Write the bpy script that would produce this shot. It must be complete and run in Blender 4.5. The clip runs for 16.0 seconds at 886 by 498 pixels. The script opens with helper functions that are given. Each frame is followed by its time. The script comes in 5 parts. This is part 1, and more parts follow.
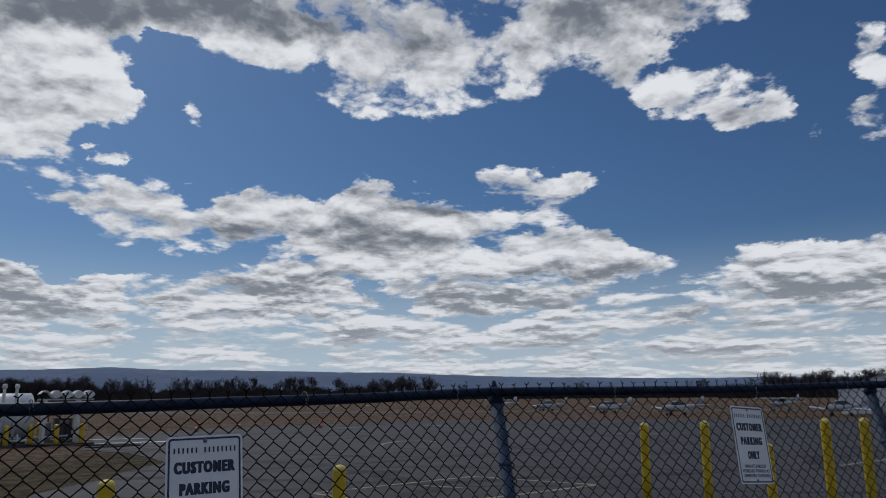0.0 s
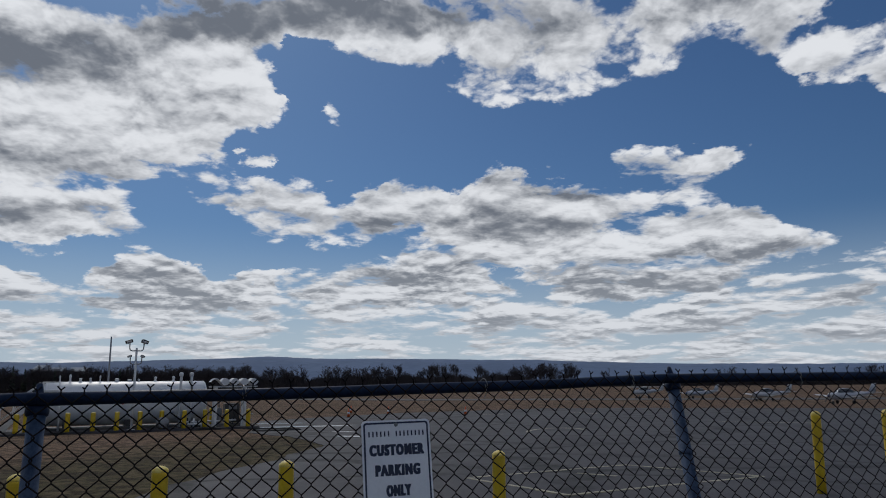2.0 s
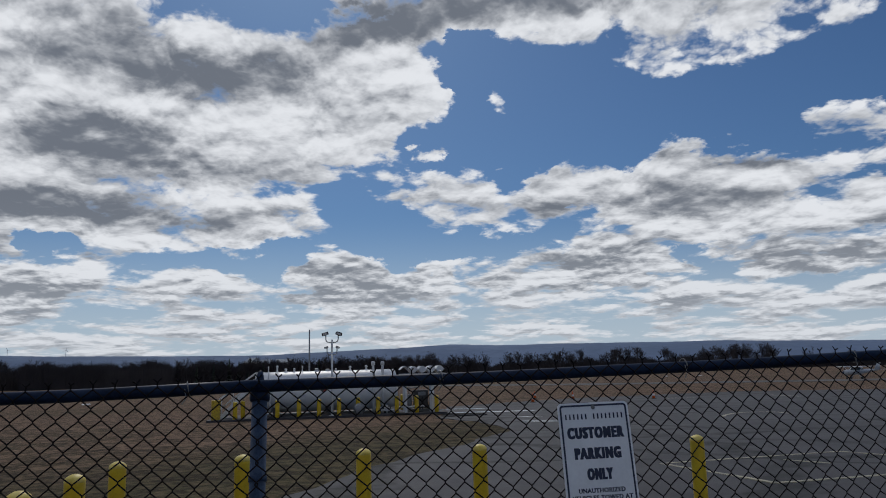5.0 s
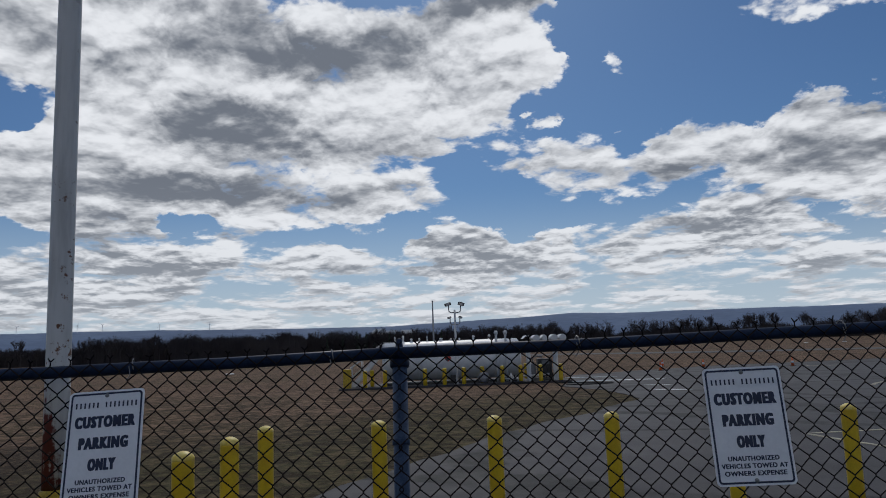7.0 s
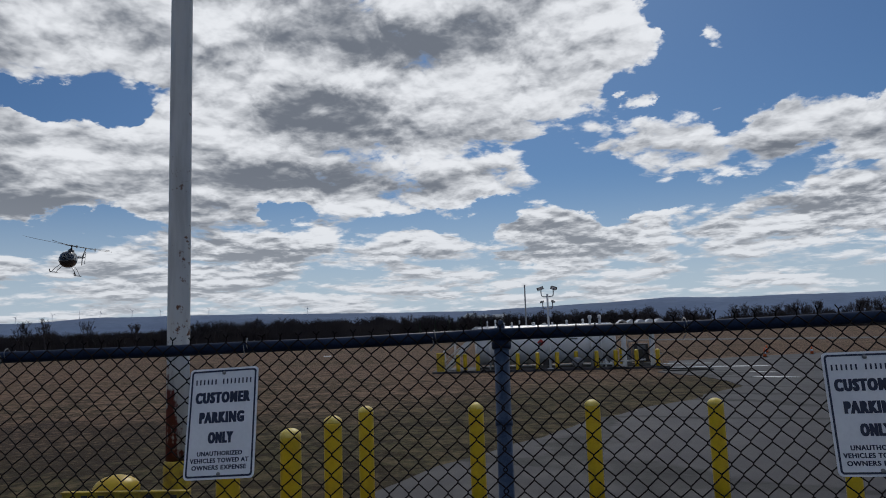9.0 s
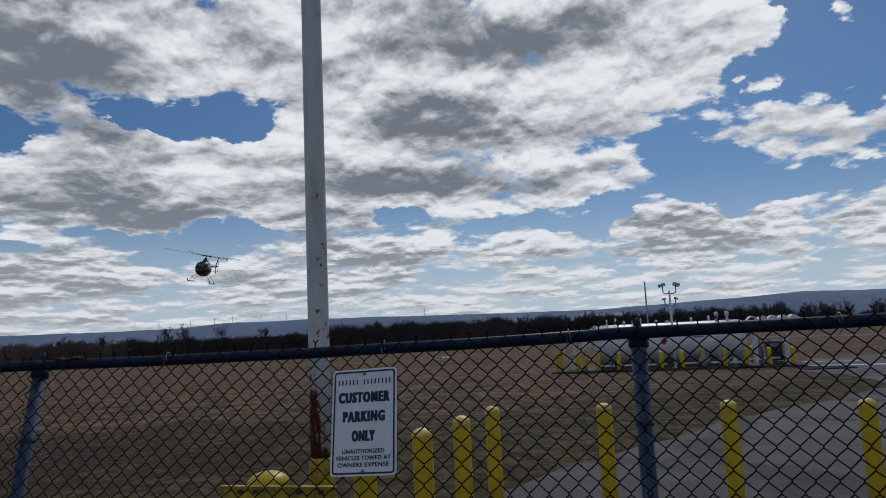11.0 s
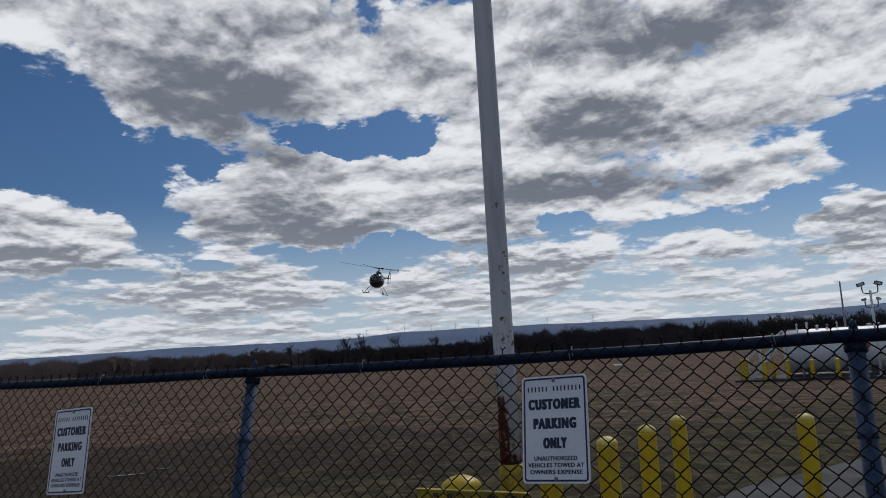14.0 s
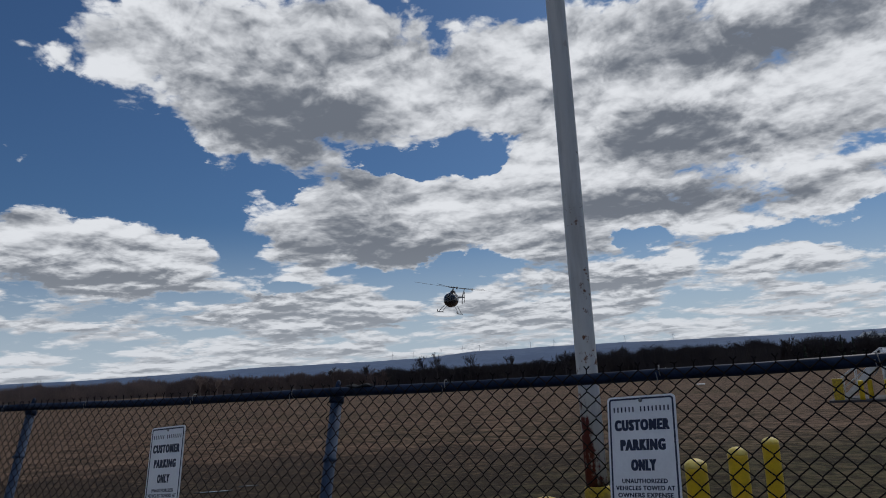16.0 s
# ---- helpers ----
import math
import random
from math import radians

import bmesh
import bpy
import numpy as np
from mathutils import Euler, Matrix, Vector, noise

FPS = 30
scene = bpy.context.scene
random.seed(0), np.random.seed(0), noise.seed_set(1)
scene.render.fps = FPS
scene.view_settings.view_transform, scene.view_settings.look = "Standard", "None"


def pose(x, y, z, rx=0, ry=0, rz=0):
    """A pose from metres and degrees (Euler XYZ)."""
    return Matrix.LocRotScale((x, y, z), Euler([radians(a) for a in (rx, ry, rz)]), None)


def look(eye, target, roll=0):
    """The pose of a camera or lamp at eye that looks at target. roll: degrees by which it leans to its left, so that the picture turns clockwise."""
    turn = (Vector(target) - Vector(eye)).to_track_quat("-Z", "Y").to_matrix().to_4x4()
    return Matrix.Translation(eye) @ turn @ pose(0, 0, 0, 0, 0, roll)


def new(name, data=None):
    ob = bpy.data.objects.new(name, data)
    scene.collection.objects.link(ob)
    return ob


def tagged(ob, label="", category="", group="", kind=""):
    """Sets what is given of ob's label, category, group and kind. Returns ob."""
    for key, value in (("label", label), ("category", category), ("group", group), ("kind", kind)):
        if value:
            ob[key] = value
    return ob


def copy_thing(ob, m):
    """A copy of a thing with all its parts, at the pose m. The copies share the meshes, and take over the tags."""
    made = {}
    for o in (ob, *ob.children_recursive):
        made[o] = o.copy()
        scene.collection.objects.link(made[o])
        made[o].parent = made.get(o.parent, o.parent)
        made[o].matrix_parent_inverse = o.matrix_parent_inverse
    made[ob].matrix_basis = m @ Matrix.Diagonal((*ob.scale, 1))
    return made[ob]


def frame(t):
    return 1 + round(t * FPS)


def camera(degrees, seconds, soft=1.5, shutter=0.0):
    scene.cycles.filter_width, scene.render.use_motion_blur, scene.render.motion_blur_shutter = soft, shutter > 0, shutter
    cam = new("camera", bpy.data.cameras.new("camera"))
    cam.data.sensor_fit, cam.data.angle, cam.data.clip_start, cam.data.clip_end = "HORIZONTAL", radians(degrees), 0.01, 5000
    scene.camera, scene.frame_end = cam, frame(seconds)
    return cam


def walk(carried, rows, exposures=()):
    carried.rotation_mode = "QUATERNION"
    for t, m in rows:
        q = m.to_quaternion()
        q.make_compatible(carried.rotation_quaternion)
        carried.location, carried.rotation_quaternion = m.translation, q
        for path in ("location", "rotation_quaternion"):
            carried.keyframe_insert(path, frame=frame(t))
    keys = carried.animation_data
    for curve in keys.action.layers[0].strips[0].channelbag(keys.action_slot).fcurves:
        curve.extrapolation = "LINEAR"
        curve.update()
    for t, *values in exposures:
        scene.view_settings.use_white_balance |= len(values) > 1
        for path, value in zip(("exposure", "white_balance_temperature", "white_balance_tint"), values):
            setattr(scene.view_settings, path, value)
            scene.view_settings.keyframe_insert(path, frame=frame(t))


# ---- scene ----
cam = camera(62.93, 16.0, 1.0)
EYE = 1.70
# seconds, place relative to the first eye, yaw, pitch, roll
ROWS = [
    (0.0, -0.000, 0.000, -0.000, 1.61, 11.50, 0.52),
    (0.5, 0.005, 0.002, 0.003, 4.04, 11.38, 0.78),
    (1.0, -0.011, -0.007, -0.002, 6.75, 11.13, 0.92),
    (1.5, -0.069, -0.024, -0.004, 9.64, 10.81, 0.80),
    (2.0, -0.156, -0.048, -0.001, 12.54, 10.62, 0.55),
    (2.5, -0.189, -0.053, -0.003, 15.34, 10.48, 0.47),
    (3.0, -0.182, -0.042, -0.005, 17.92, 10.40, 0.48),
    (5.5, -0.225, -0.038, -0.012, 29.04, 9.36, 1.84),
    (6.0, -0.243, -0.044, -0.014, 31.63, 8.79, 1.98),
    (6.5, -0.253, -0.048, -0.017, 34.00, 8.19, 2.10),
    (7.0, -0.265, -0.052, -0.021, 36.18, 7.70, 2.14),
    (7.5, -0.280, -0.055, -0.023, 38.01, 7.24, 2.05),
    (8.0, -0.285, -0.060, -0.026, 39.73, 6.94, 1.86),
    (10.5, -0.323, -0.121, -0.034, 49.98, 6.97, 2.37),
    (11.0, -0.333, -0.137, -0.030, 52.52, 7.11, 2.56),
    (11.5, -0.340, -0.145, -0.029, 54.92, 7.25, 2.64),
    (12.0, -0.347, -0.158, -0.031, 57.21, 7.39, 2.78),
    (12.5, -0.353, -0.171, -0.034, 59.44, 7.51, 2.87),
    (13.0, -0.360, -0.186, -0.031, 61.61, 7.69, 2.97),
    (13.5, -0.363, -0.196, -0.031, 63.72, 7.93, 3.02),
    (14.0, -0.367, -0.208, -0.030, 65.68, 8.34, 2.96),
    (14.5, -0.366, -0.217, -0.032, 67.43, 8.84, 2.79),
    (15.0, -0.373, -0.223, -0.030, 69.00, 9.31, 2.68),
    (15.5, -0.376, -0.231, -0.028, 70.36, 9.78, 2.73),
    (16.0, -0.372, -0.238, -0.027, 71.56, 10.13, 3.03),
]
walk(cam, [(t, pose(x, y, EYE + z, 90 + pitch, roll, yaw)) for t, x, y, z, yaw, pitch, roll in ROWS], [(0.0, -0.1), (3.0, -0.1), (7.0, 0.0), (13.0, 0.0), (16.0, -0.1)])
scene.view_settings.exposure = 0.0

# ---------------------------------------------------------------- node helpers
def link_in(tree, socket, value):
    if value is None:
        return
    if isinstance(value, bpy.types.NodeSocket):
        tree.links.new(value, socket)
    elif isinstance(value, (tuple, list)) and len(value) == 3 and socket.type == "RGBA":
        socket.default_value = (*value, 1)
    else:
        socket.default_value = value


def calc(tree, op, a, b=None, c=None, clamp=False):
    n = tree.nodes.new("ShaderNodeMath")
    n.operation, n.use_clamp = op, clamp
    for i, v in enumerate((a, b, c)):
        link_in(tree, n.inputs[i], v)
    return n.outputs[0]


def vcalc(tree, op, a, b=None):
    n = tree.nodes.new("ShaderNodeVectorMath")
    n.operation = op
    link_in(tree, n.inputs[0], a)
    if b is not None:
        link_in(tree, n.inputs["Scale"] if op == "SCALE" else n.inputs[1], b)
    return n.outputs["Value"] if op in ("LENGTH", "DOT_PRODUCT", "DISTANCE") else n.outputs["Vector"]


def combine(tree, x, y, z):
    n = tree.nodes.new("ShaderNodeCombineXYZ")
    for i, v in enumerate((x, y, z)):
        link_in(tree, n.inputs[i], v)
    return n.outputs[0]


def split(tree, v):
    n = tree.nodes.new("ShaderNodeSeparateXYZ")
    link_in(tree, n.inputs[0], v)
    return n.outputs


def fbm(tree, vec, scale, detail=4.0, rough=0.55, warp=0.0):
    n = tree.nodes.new("ShaderNodeTexNoise")
    link_in(tree, n.inputs["Vector"], vec)
    n.inputs["Scale"].default_value, n.inputs["Detail"].default_value = scale, detail
    n.inputs["Roughness"].default_value, n.inputs["Distortion"].default_value = rough, warp
    return n.outputs


def ease(tree, v, lo, hi, to_lo=0.0, to_hi=1.0):
    n = tree.nodes.new("ShaderNodeMapRange")
    n.interpolation_type = "SMOOTHSTEP"
    for i, x in enumerate((v, lo, hi, to_lo, to_hi)):
        link_in(tree, n.inputs[i], x)
    return n.outputs[0]


def blend(tree, f, a, b, mode="MIX"):
    n = tree.nodes.new("ShaderNodeMix")
    n.data_type, n.blend_type = "RGBA", mode
    link_in(tree, n.inputs["Factor"], f)
    link_in(tree, n.inputs[6], a)
    link_in(tree, n.inputs[7], b)
    return n.outputs[2]


# ---------------------------------------------------------------- sky and sun
SUN_AZ, SUN_EL = 38.0, 44.0          # degrees to the left of +y, and up
world = bpy.data.worlds.new("sky")
scene.world = world
world.use_nodes = True
W = world.node_tree
W.nodes.clear()
heaven = W.nodes.new("ShaderNodeTexSky")
heaven.sky_type, heaven.sun_disc = "NISHITA", False
heaven.sun_elevation, heaven.sun_rotation = radians(SUN_EL), radians(-SUN_AZ)
heaven.air_density, heaven.dust_density, heaven.ozone_density = 1.0, 0.6, 2.0
way = W.nodes.new("ShaderNodeTexCoord").outputs["Generated"]
wx, wy, wz = split(W, way)
height = calc(W, "MULTIPLY", calc(W, "ARCSINE", wz), 57.2958)
HEAPS, SHADES = [], []


def cloud(az, el, wide, high, much):
    """Gathers (or, below zero, parts) the clouds round one place of the sky."""
    HEAPS.append((az, el, wide * 1.28, high * 1.28, much * 1.25))


def shadow_side(az, el, wide, high, much):
    """The thick grey base of a cloud, turned away from the sun."""
    SHADES.append((az, el, wide * 1.45, high * 1.45, much))


# degrees to the left of +y and up, half width, half height, how much
cloud(5.4, 30.1, 23.1, 4.8, 0.50)
cloud(4.4, 24.3, 11.3, 3.2, 0.45)
cloud(-20.0, 28.2, 5.5, 2.7, 0.40)
cloud(32.0, 22.7, 6.8, 5.2, 0.50)
cloud(32.9, 17.9, 3.8, 2.1, 0.40)
cloud(-15.7, 24.4, 3.9, 2.8, 0.40)
cloud(-20.2, 21.4, 6.1, 3.0, 0.45)
cloud(-23.9, 18.6, 3.5, 2.2, 0.40)
cloud(-31.3, 22.8, 1.5, 2.5, 0.40)
cloud(-29.5, 18.0, 2.9, 2.5, 0.45)
cloud(21.2, 21.1, 1.1, 1.1, 0.30)
cloud(26.8, 17.4, 1.7, 0.6, 0.30)
cloud(14.6, 20.3, 11.5, 2.1, -0.50)
cloud(-8.6, 19.4, 11.3, 2.4, -0.50)
cloud(-28.2, 22.7, 2.2, 4.1, -0.45)
cloud(-22.0, 14.5, 10.1, 3.7, -0.55)
cloud(24.6, 22.7, 1.1, 3.6, -0.40)
cloud(29.8, 15.0, 3.4, 1.5, 0.45)
cloud(22.7, 13.1, 8.0, 2.6, 0.50)
cloud(5.8, 13.8, 9.1, 3.2, 0.50)
cloud(15.3, 15.7, 1.8, 1.0, 0.30)
cloud(-5.7, 16.0, 4.8, 2.6, 0.45)
cloud(2.6, 11.6, 14.7, 2.7, 0.45)
cloud(-10.4, 10.8, 6.5, 2.3, 0.45)
cloud(-24.5, 8.8, 6.2, 2.3, 0.45)
cloud(-29.6, 8.9, 4.0, 2.5, 0.45)
cloud(31.6, 7.9, 3.7, 1.9, 0.45)
cloud(26.7, 8.5, 2.2, 0.6, 0.35)
cloud(15.8, 7.6, 8.8, 2.1, 0.40)
cloud(-2.8, 7.5, 7.6, 1.5, 0.40)
cloud(27.5, 9.8, 4.8, 1.0, -0.40)
cloud(-16.1, 12.6, 2.5, 1.7, -0.30)
cloud(7.1, 8.3, 1.3, 0.7, -0.30)
cloud(48.5, 22.5, 20.4, 6.9, 0.50)
cloud(31.4, 23.0, 5.4, 4.0, 0.40)
cloud(50.6, 14.0, 16.5, 3.8, 0.45)
cloud(39.7, 11.5, 5.6, 1.9, 0.40)
cloud(21.8, 21.0, 1.2, 0.9, 0.30)
cloud(27.6, 17.0, 2.1, 0.6, 0.30)
cloud(64.6, 18.4, 1.6, 0.9, -0.45)
cloud(23.0, 24.4, 2.7, 1.6, -0.40)
cloud(30.6, 9.9, 4.1, 1.8, -0.40)
cloud(34.8, 8.7, 3.6, 1.4, 0.45)
cloud(58.1, 8.0, 8.6, 1.6, 0.40)
cloud(44.6, 7.4, 4.1, 1.1, 0.35)
cloud(35.8, 6.0, 2.9, 1.0, 0.35)
cloud(39.3, 9.1, 1.6, 1.5, -0.35)
cloud(78.2, 21.4, 11.3, 6.1, 0.45)
cloud(71.5, 17.4, 6.2, 1.0, -0.60)
cloud(83.5, 14.9, 1.5, 1.1, -0.50)
cloud(68.2, 8.8, 3.8, 0.9, -0.45)
cloud(55.9, 9.8, 1.4, 0.9, -0.40)
cloud(77.3, 10.8, 7.5, 3.0, 0.40)
cloud(58.4, 16.6, 7.2, 2.2, 0.30)
cloud(66.0, 13.6, 7.3, 2.6, 0.35)
cloud(80.7, 24.8, 19.2, 6.2, 0.50)
cloud(92.3, 25.7, 9.2, 3.5, 0.40)
cloud(101.6, 23.3, 2.7, 1.6, 0.35)
cloud(101.0, 20.0, 3.9, 2.7, -0.55)
cloud(94.1, 16.7, 5.1, 2.9, -0.55)
cloud(71.3, 17.0, 5.3, 1.1, -0.55)
cloud(88.4, 12.3, 2.5, 2.3, -0.45)
cloud(83.5, 7.5, 2.6, 0.7, -0.40)
cloud(77.0, 12.2, 9.6, 3.2, 0.50)
cloud(97.0, 9.7, 9.9, 2.5, 0.50)
cloud(100.9, 17.3, 2.8, 1.1, 0.45)
cloud(101.4, 12.7, 2.4, 1.2, 0.40)
cloud(90.5, 15.2, 1.2, 0.6, 0.35)
cloud(55.7, 9.0, 1.7, 1.1, -0.30)
shadow_side(12.2, 29.9, 20.9, 3.0, 0.90)
shadow_side(31.0, 27.4, 9.7, 1.6, 0.90)
shadow_side(-13.8, 28.7, 5.9, 1.8, 0.50)
shadow_side(-20.1, 20.8, 4.5, 1.8, 0.45)
shadow_side(5.8, 12.2, 6.8, 1.3, 0.90)
shadow_side(17.7, 12.3, 3.2, 0.9, 0.70)
shadow_side(23.2, 13.2, 3.6, 0.7, 0.60)
shadow_side(-10.8, 9.6, 5.2, 0.8, 0.90)
shadow_side(-2.8, 7.6, 6.7, 0.8, 0.80)
shadow_side(3.0, 14.5, 4.6, 0.9, 0.60)
shadow_side(-27.9, 7.3, 4.4, 1.2, 0.55)
shadow_side(31.2, 7.1, 2.7, 0.9, 0.70)
shadow_side(14.1, 8.2, 6.4, 0.9, 0.80)
shadow_side(-17.7, 6.3, 3.6, 0.6, 0.60)
shadow_side(-5.7, 15.8, 2.3, 1.0, 0.30)
shadow_side(9.3, 4.2, 3.5, 0.5, 0.70)
shadow_side(-6.2, 4.8, 3.9, 0.6, 0.70)
shadow_side(51.0, 17.0, 6.7, 2.3, 0.95)
shadow_side(43.5, 22.9, 8.6, 1.9, 0.85)
shadow_side(34.1, 26.6, 9.4, 1.8, 0.90)
shadow_side(53.9, 12.6, 7.6, 1.5, 0.90)
shadow_side(60.4, 10.5, 4.0, 0.9, 0.60)
shadow_side(40.0, 15.3, 5.0, 1.3, 0.45)
shadow_side(58.4, 6.6, 7.4, 0.8, 0.80)
shadow_side(34.3, 7.9, 2.3, 0.6, 0.50)
shadow_side(52.6, 4.2, 5.2, 0.7, 0.70)
shadow_side(43.8, 5.0, 2.6, 0.5, 0.60)
shadow_side(81.1, 19.5, 6.8, 3.6, 0.90)
shadow_side(77.7, 10.6, 6.7, 2.5, 0.80)
shadow_side(66.0, 11.7, 4.7, 1.0, 0.50)
shadow_side(66.7, 23.6, 5.3, 1.6, 0.50)
shadow_side(84.5, 21.3, 7.6, 4.0, 0.90)
shadow_side(76.4, 27.5, 8.1, 1.8, 0.60)
shadow_side(52.8, 24.3, 5.6, 2.4, 0.50)
shadow_side(77.4, 13.8, 5.4, 2.4, 0.70)
shadow_side(75.7, 9.9, 7.2, 1.1, 0.80)
shadow_side(95.9, 8.1, 7.5, 1.2, 0.80)
shadow_side(99.8, 5.7, 4.2, 0.5, 0.60)
shadow_side(90.8, 6.2, 4.8, 0.6, 0.60)
shadow_side(101.0, 11.9, 1.7, 0.7, 0.40)
cloud(19.4, 27.0, 8.8, 2.4, 0.50)
cloud(27.9, 28.0, 8.7, 2.2, 0.50)
cloud(-9.4, 26.3, 6.0, 3.3, 0.45)
cloud(-15.1, 27.7, 5.4, 2.4, 0.40)
cloud(9.8, 9.7, 8.8, 2.2, 0.30)
cloud(-9.0, 17.4, 2.7, 1.7, 0.35)
cloud(62.0, 15.7, 6.1, 5.0, 0.40)
cloud(60.8, 23.6, 7.5, 3.0, 0.40)
cloud(37.2, 16.8, 5.0, 2.6, 0.35)
cloud(49.7, 10.6, 6.3, 1.3, 0.30)
cloud(59.1, 23.0, 9.1, 4.9, 0.35)
cloud(46.2, 20.4, 11.8, 5.4, 0.30)
cloud(58.5, 12.3, 8.9, 2.6, 0.35)
cloud(71.9, 14.7, 8.1, 2.1, 0.35)
cloud(80.5, 5.9, 7.0, 2.0, 0.30)
cloud(62.2, 5.7, 8.7, 1.8, 0.30)
cloud(97.8, 10.9, 8.4, 2.4, 0.40)
cloud(86.7, 18.3, 5.2, 2.1, 0.40)
cloud(78.3, 15.3, 8.1, 1.8, 0.35)
cloud(66.6, 11.7, 8.1, 3.6, 0.35)
cloud(64.9, 21.2, 6.9, 4.3, 0.35)
shadow_side(51.0, 17.1, 6.4, 1.9, 0.50)
shadow_side(48.3, 23.1, 7.9, 2.1, 0.40)
shadow_side(55.8, 12.4, 8.1, 1.4, 0.50)
shadow_side(80.4, 2.8, 5.6, 0.5, 0.50)
shadow_side(67.4, 3.3, 5.4, 0.6, 0.50)
shadow_side(85.9, 4.1, 6.6, 0.5, 0.50)
shadow_side(66.1, 4.5, 6.2, 0.6, 0.50)
shadow_side(37.7, 10.8, 3.6, 0.7, 0.60)
shadow_side(34.7, 8.6, 4.6, 0.7, 0.60)
shadow_side(42.9, 12.1, 4.5, 0.8, 0.50)
cloud(7.2, 13.5, 6.6, 2.6, 0.45)
cloud(15.8, 14.0, 5.0, 1.9, 0.35)
cloud(53.4, 9.7, 7.2, 1.5, 0.30)
cloud(86.8, 21.3, 6.7, 3.2, 0.30)
shadow_side(95.8, 5.6, 12.9, 2.4, 0.35)
shadow_side(78.7, 5.1, 9.0, 2.0, 0.30)
shadow_side(-24.2, 5.6, 9.1, 2.0, 0.35)
shadow_side(-18.3, 3.6, 11.7, 1.5, 0.30)
shadow_side(98.8, 8.4, 6.4, 1.4, 0.30)

az_here = calc(W, "MULTIPLY", calc(W, "ARCTAN2", calc(W, "MULTIPLY", wx, -1.0), wy), 57.2958)
drift = fbm(W, vcalc(W, "MULTIPLY", way, (1.0, 1.0, 1.8)), 9.0, 6.0, 0.62)[1]
drift = vcalc(W, "MULTIPLY", vcalc(W, "SUBTRACT", drift, (0.5, 0.5, 0.5)), (7.0, 5.0, 0.0))
spot = vcalc(W, "ADD", combine(W, az_here, height, 0.0), drift)


def gathered(blobs, at, inner):
    """The sum of soft heaps at one place of the sky."""
    total = None
    for a_, e_, w_, h_, s_ in blobs:
        off = vcalc(W, "LENGTH", vcalc(W, "DIVIDE", vcalc(W, "SUBTRACT", at, (a_, e_, 0)), (w_, h_, 1)))
        one = ease(W, off, inner, 1.05, s_, 0.0)
        total = one if total is None else calc(W, "ADD", total, one)
    return total


def bank(ray):
    """Small clouds on one deck, closing up into rows towards the horizon."""
    x, y, z = split(W, ray)
    deck = calc(W, "ADD", calc(W, "MAXIMUM", z, 0.0), 0.16)
    flat = combine(W, calc(W, "DIVIDE", x, deck), calc(W, "DIVIDE", y, deck), calc(W, "MULTIPLY", z, 9.0))
    return fbm(W, flat, 2.2, 6.0, 0.55, 0.1)[0]


def billows(ray, scale=13.0):
    """Rounded heaps on heaps, as on the sides of cumulus."""
    n = W.nodes.new("ShaderNodeTexVoronoi")
    n.feature = "F1"
    bent = vcalc(W, "ADD", ray, vcalc(W, "SCALE", fbm(W, ray, 9.0, 4.0, 0.55)[1], 0.08))
    link_in(W, n.inputs["Vector"], bent)
    n.inputs["Scale"].default_value, n.inputs["Detail"].default_value = scale, 3.0
    n.inputs["Roughness"].default_value, n.inputs["Lacunarity"].default_value = 0.55, 2.3
    return calc(W, "SUBTRACT", 0.62, n.outputs["Distance"])


low_sky = ease(W, height, 5.0, 13.0, 1.0, 0.0)
bank_here = bank(way)
bank_up = bank(vcalc(W, "NORMALIZE", vcalc(W, "ADD", way, combine(W, 0.0, 0.0, calc(W, "MULTIPLY_ADD", calc(W, "MAXIMUM", wz, 0.0), 0.07, 0.006)))))
# directions with the height spread out towards the horizon, where the clouds lie flat and far
form = combine(W, wx, wy, calc(W, "MULTIPLY", calc(W, "LOGARITHM", calc(W, "ADD", calc(W, "MAXIMUM", wz, 0.0), 0.12), 2.71828), 0.9))
ball = billows(form)
ball_up = billows(vcalc(W, "ADD", form, (0.003, -0.002, 0.022)))
clump = billows(form, 6.0)
clump_up = billows(vcalc(W, "ADD", form, (0.006, -0.004, 0.050)), 6.0)
puff = fbm(W, form, 15.0, 10.0, 0.60, 0.1)[0]
cover = calc(W, "ADD", ease(W, height, 4.0, 13.0, 0.64, 0.0), ease(W, height, 36.0, 44.0, 0.0, 0.35))
behind = ease(W, calc(W, "ABSOLUTE", calc(W, "SUBTRACT", az_here, 37.0)), 74.0, 95.0, 0.0, 0.24)
cover = calc(W, "ADD", cover, behind)
cover = calc(W, "ADD", cover, gathered(HEAPS, spot, 0.40))
cover = calc(W, "ADD", cover, calc(W, "MULTIPLY", calc(W, "SUBTRACT", bank_here, 0.5), calc(W, "MULTIPLY_ADD", low_sky, 0.9, 0.5)))
rough_edge = calc(W, "ADD", calc(W, "MULTIPLY", calc(W, "SUBTRACT", puff, 0.5), 0.95), calc(W, "MULTIPLY", calc(W, "SUBTRACT", ball, 0.28), 0.45))
rough_edge = calc(W, "ADD", rough_edge, calc(W, "MULTIPLY", calc(W, "SUBTRACT", clump, -0.05), 0.50))
dense = calc(W, "ADD", cover, rough_edge)
veil = ease(W, dense, -0.08, 0.22)
core = ease(W, calc(W, "ADD", cover, calc(W, "MULTIPLY", rough_edge, 0.7)), -0.02, 0.46)
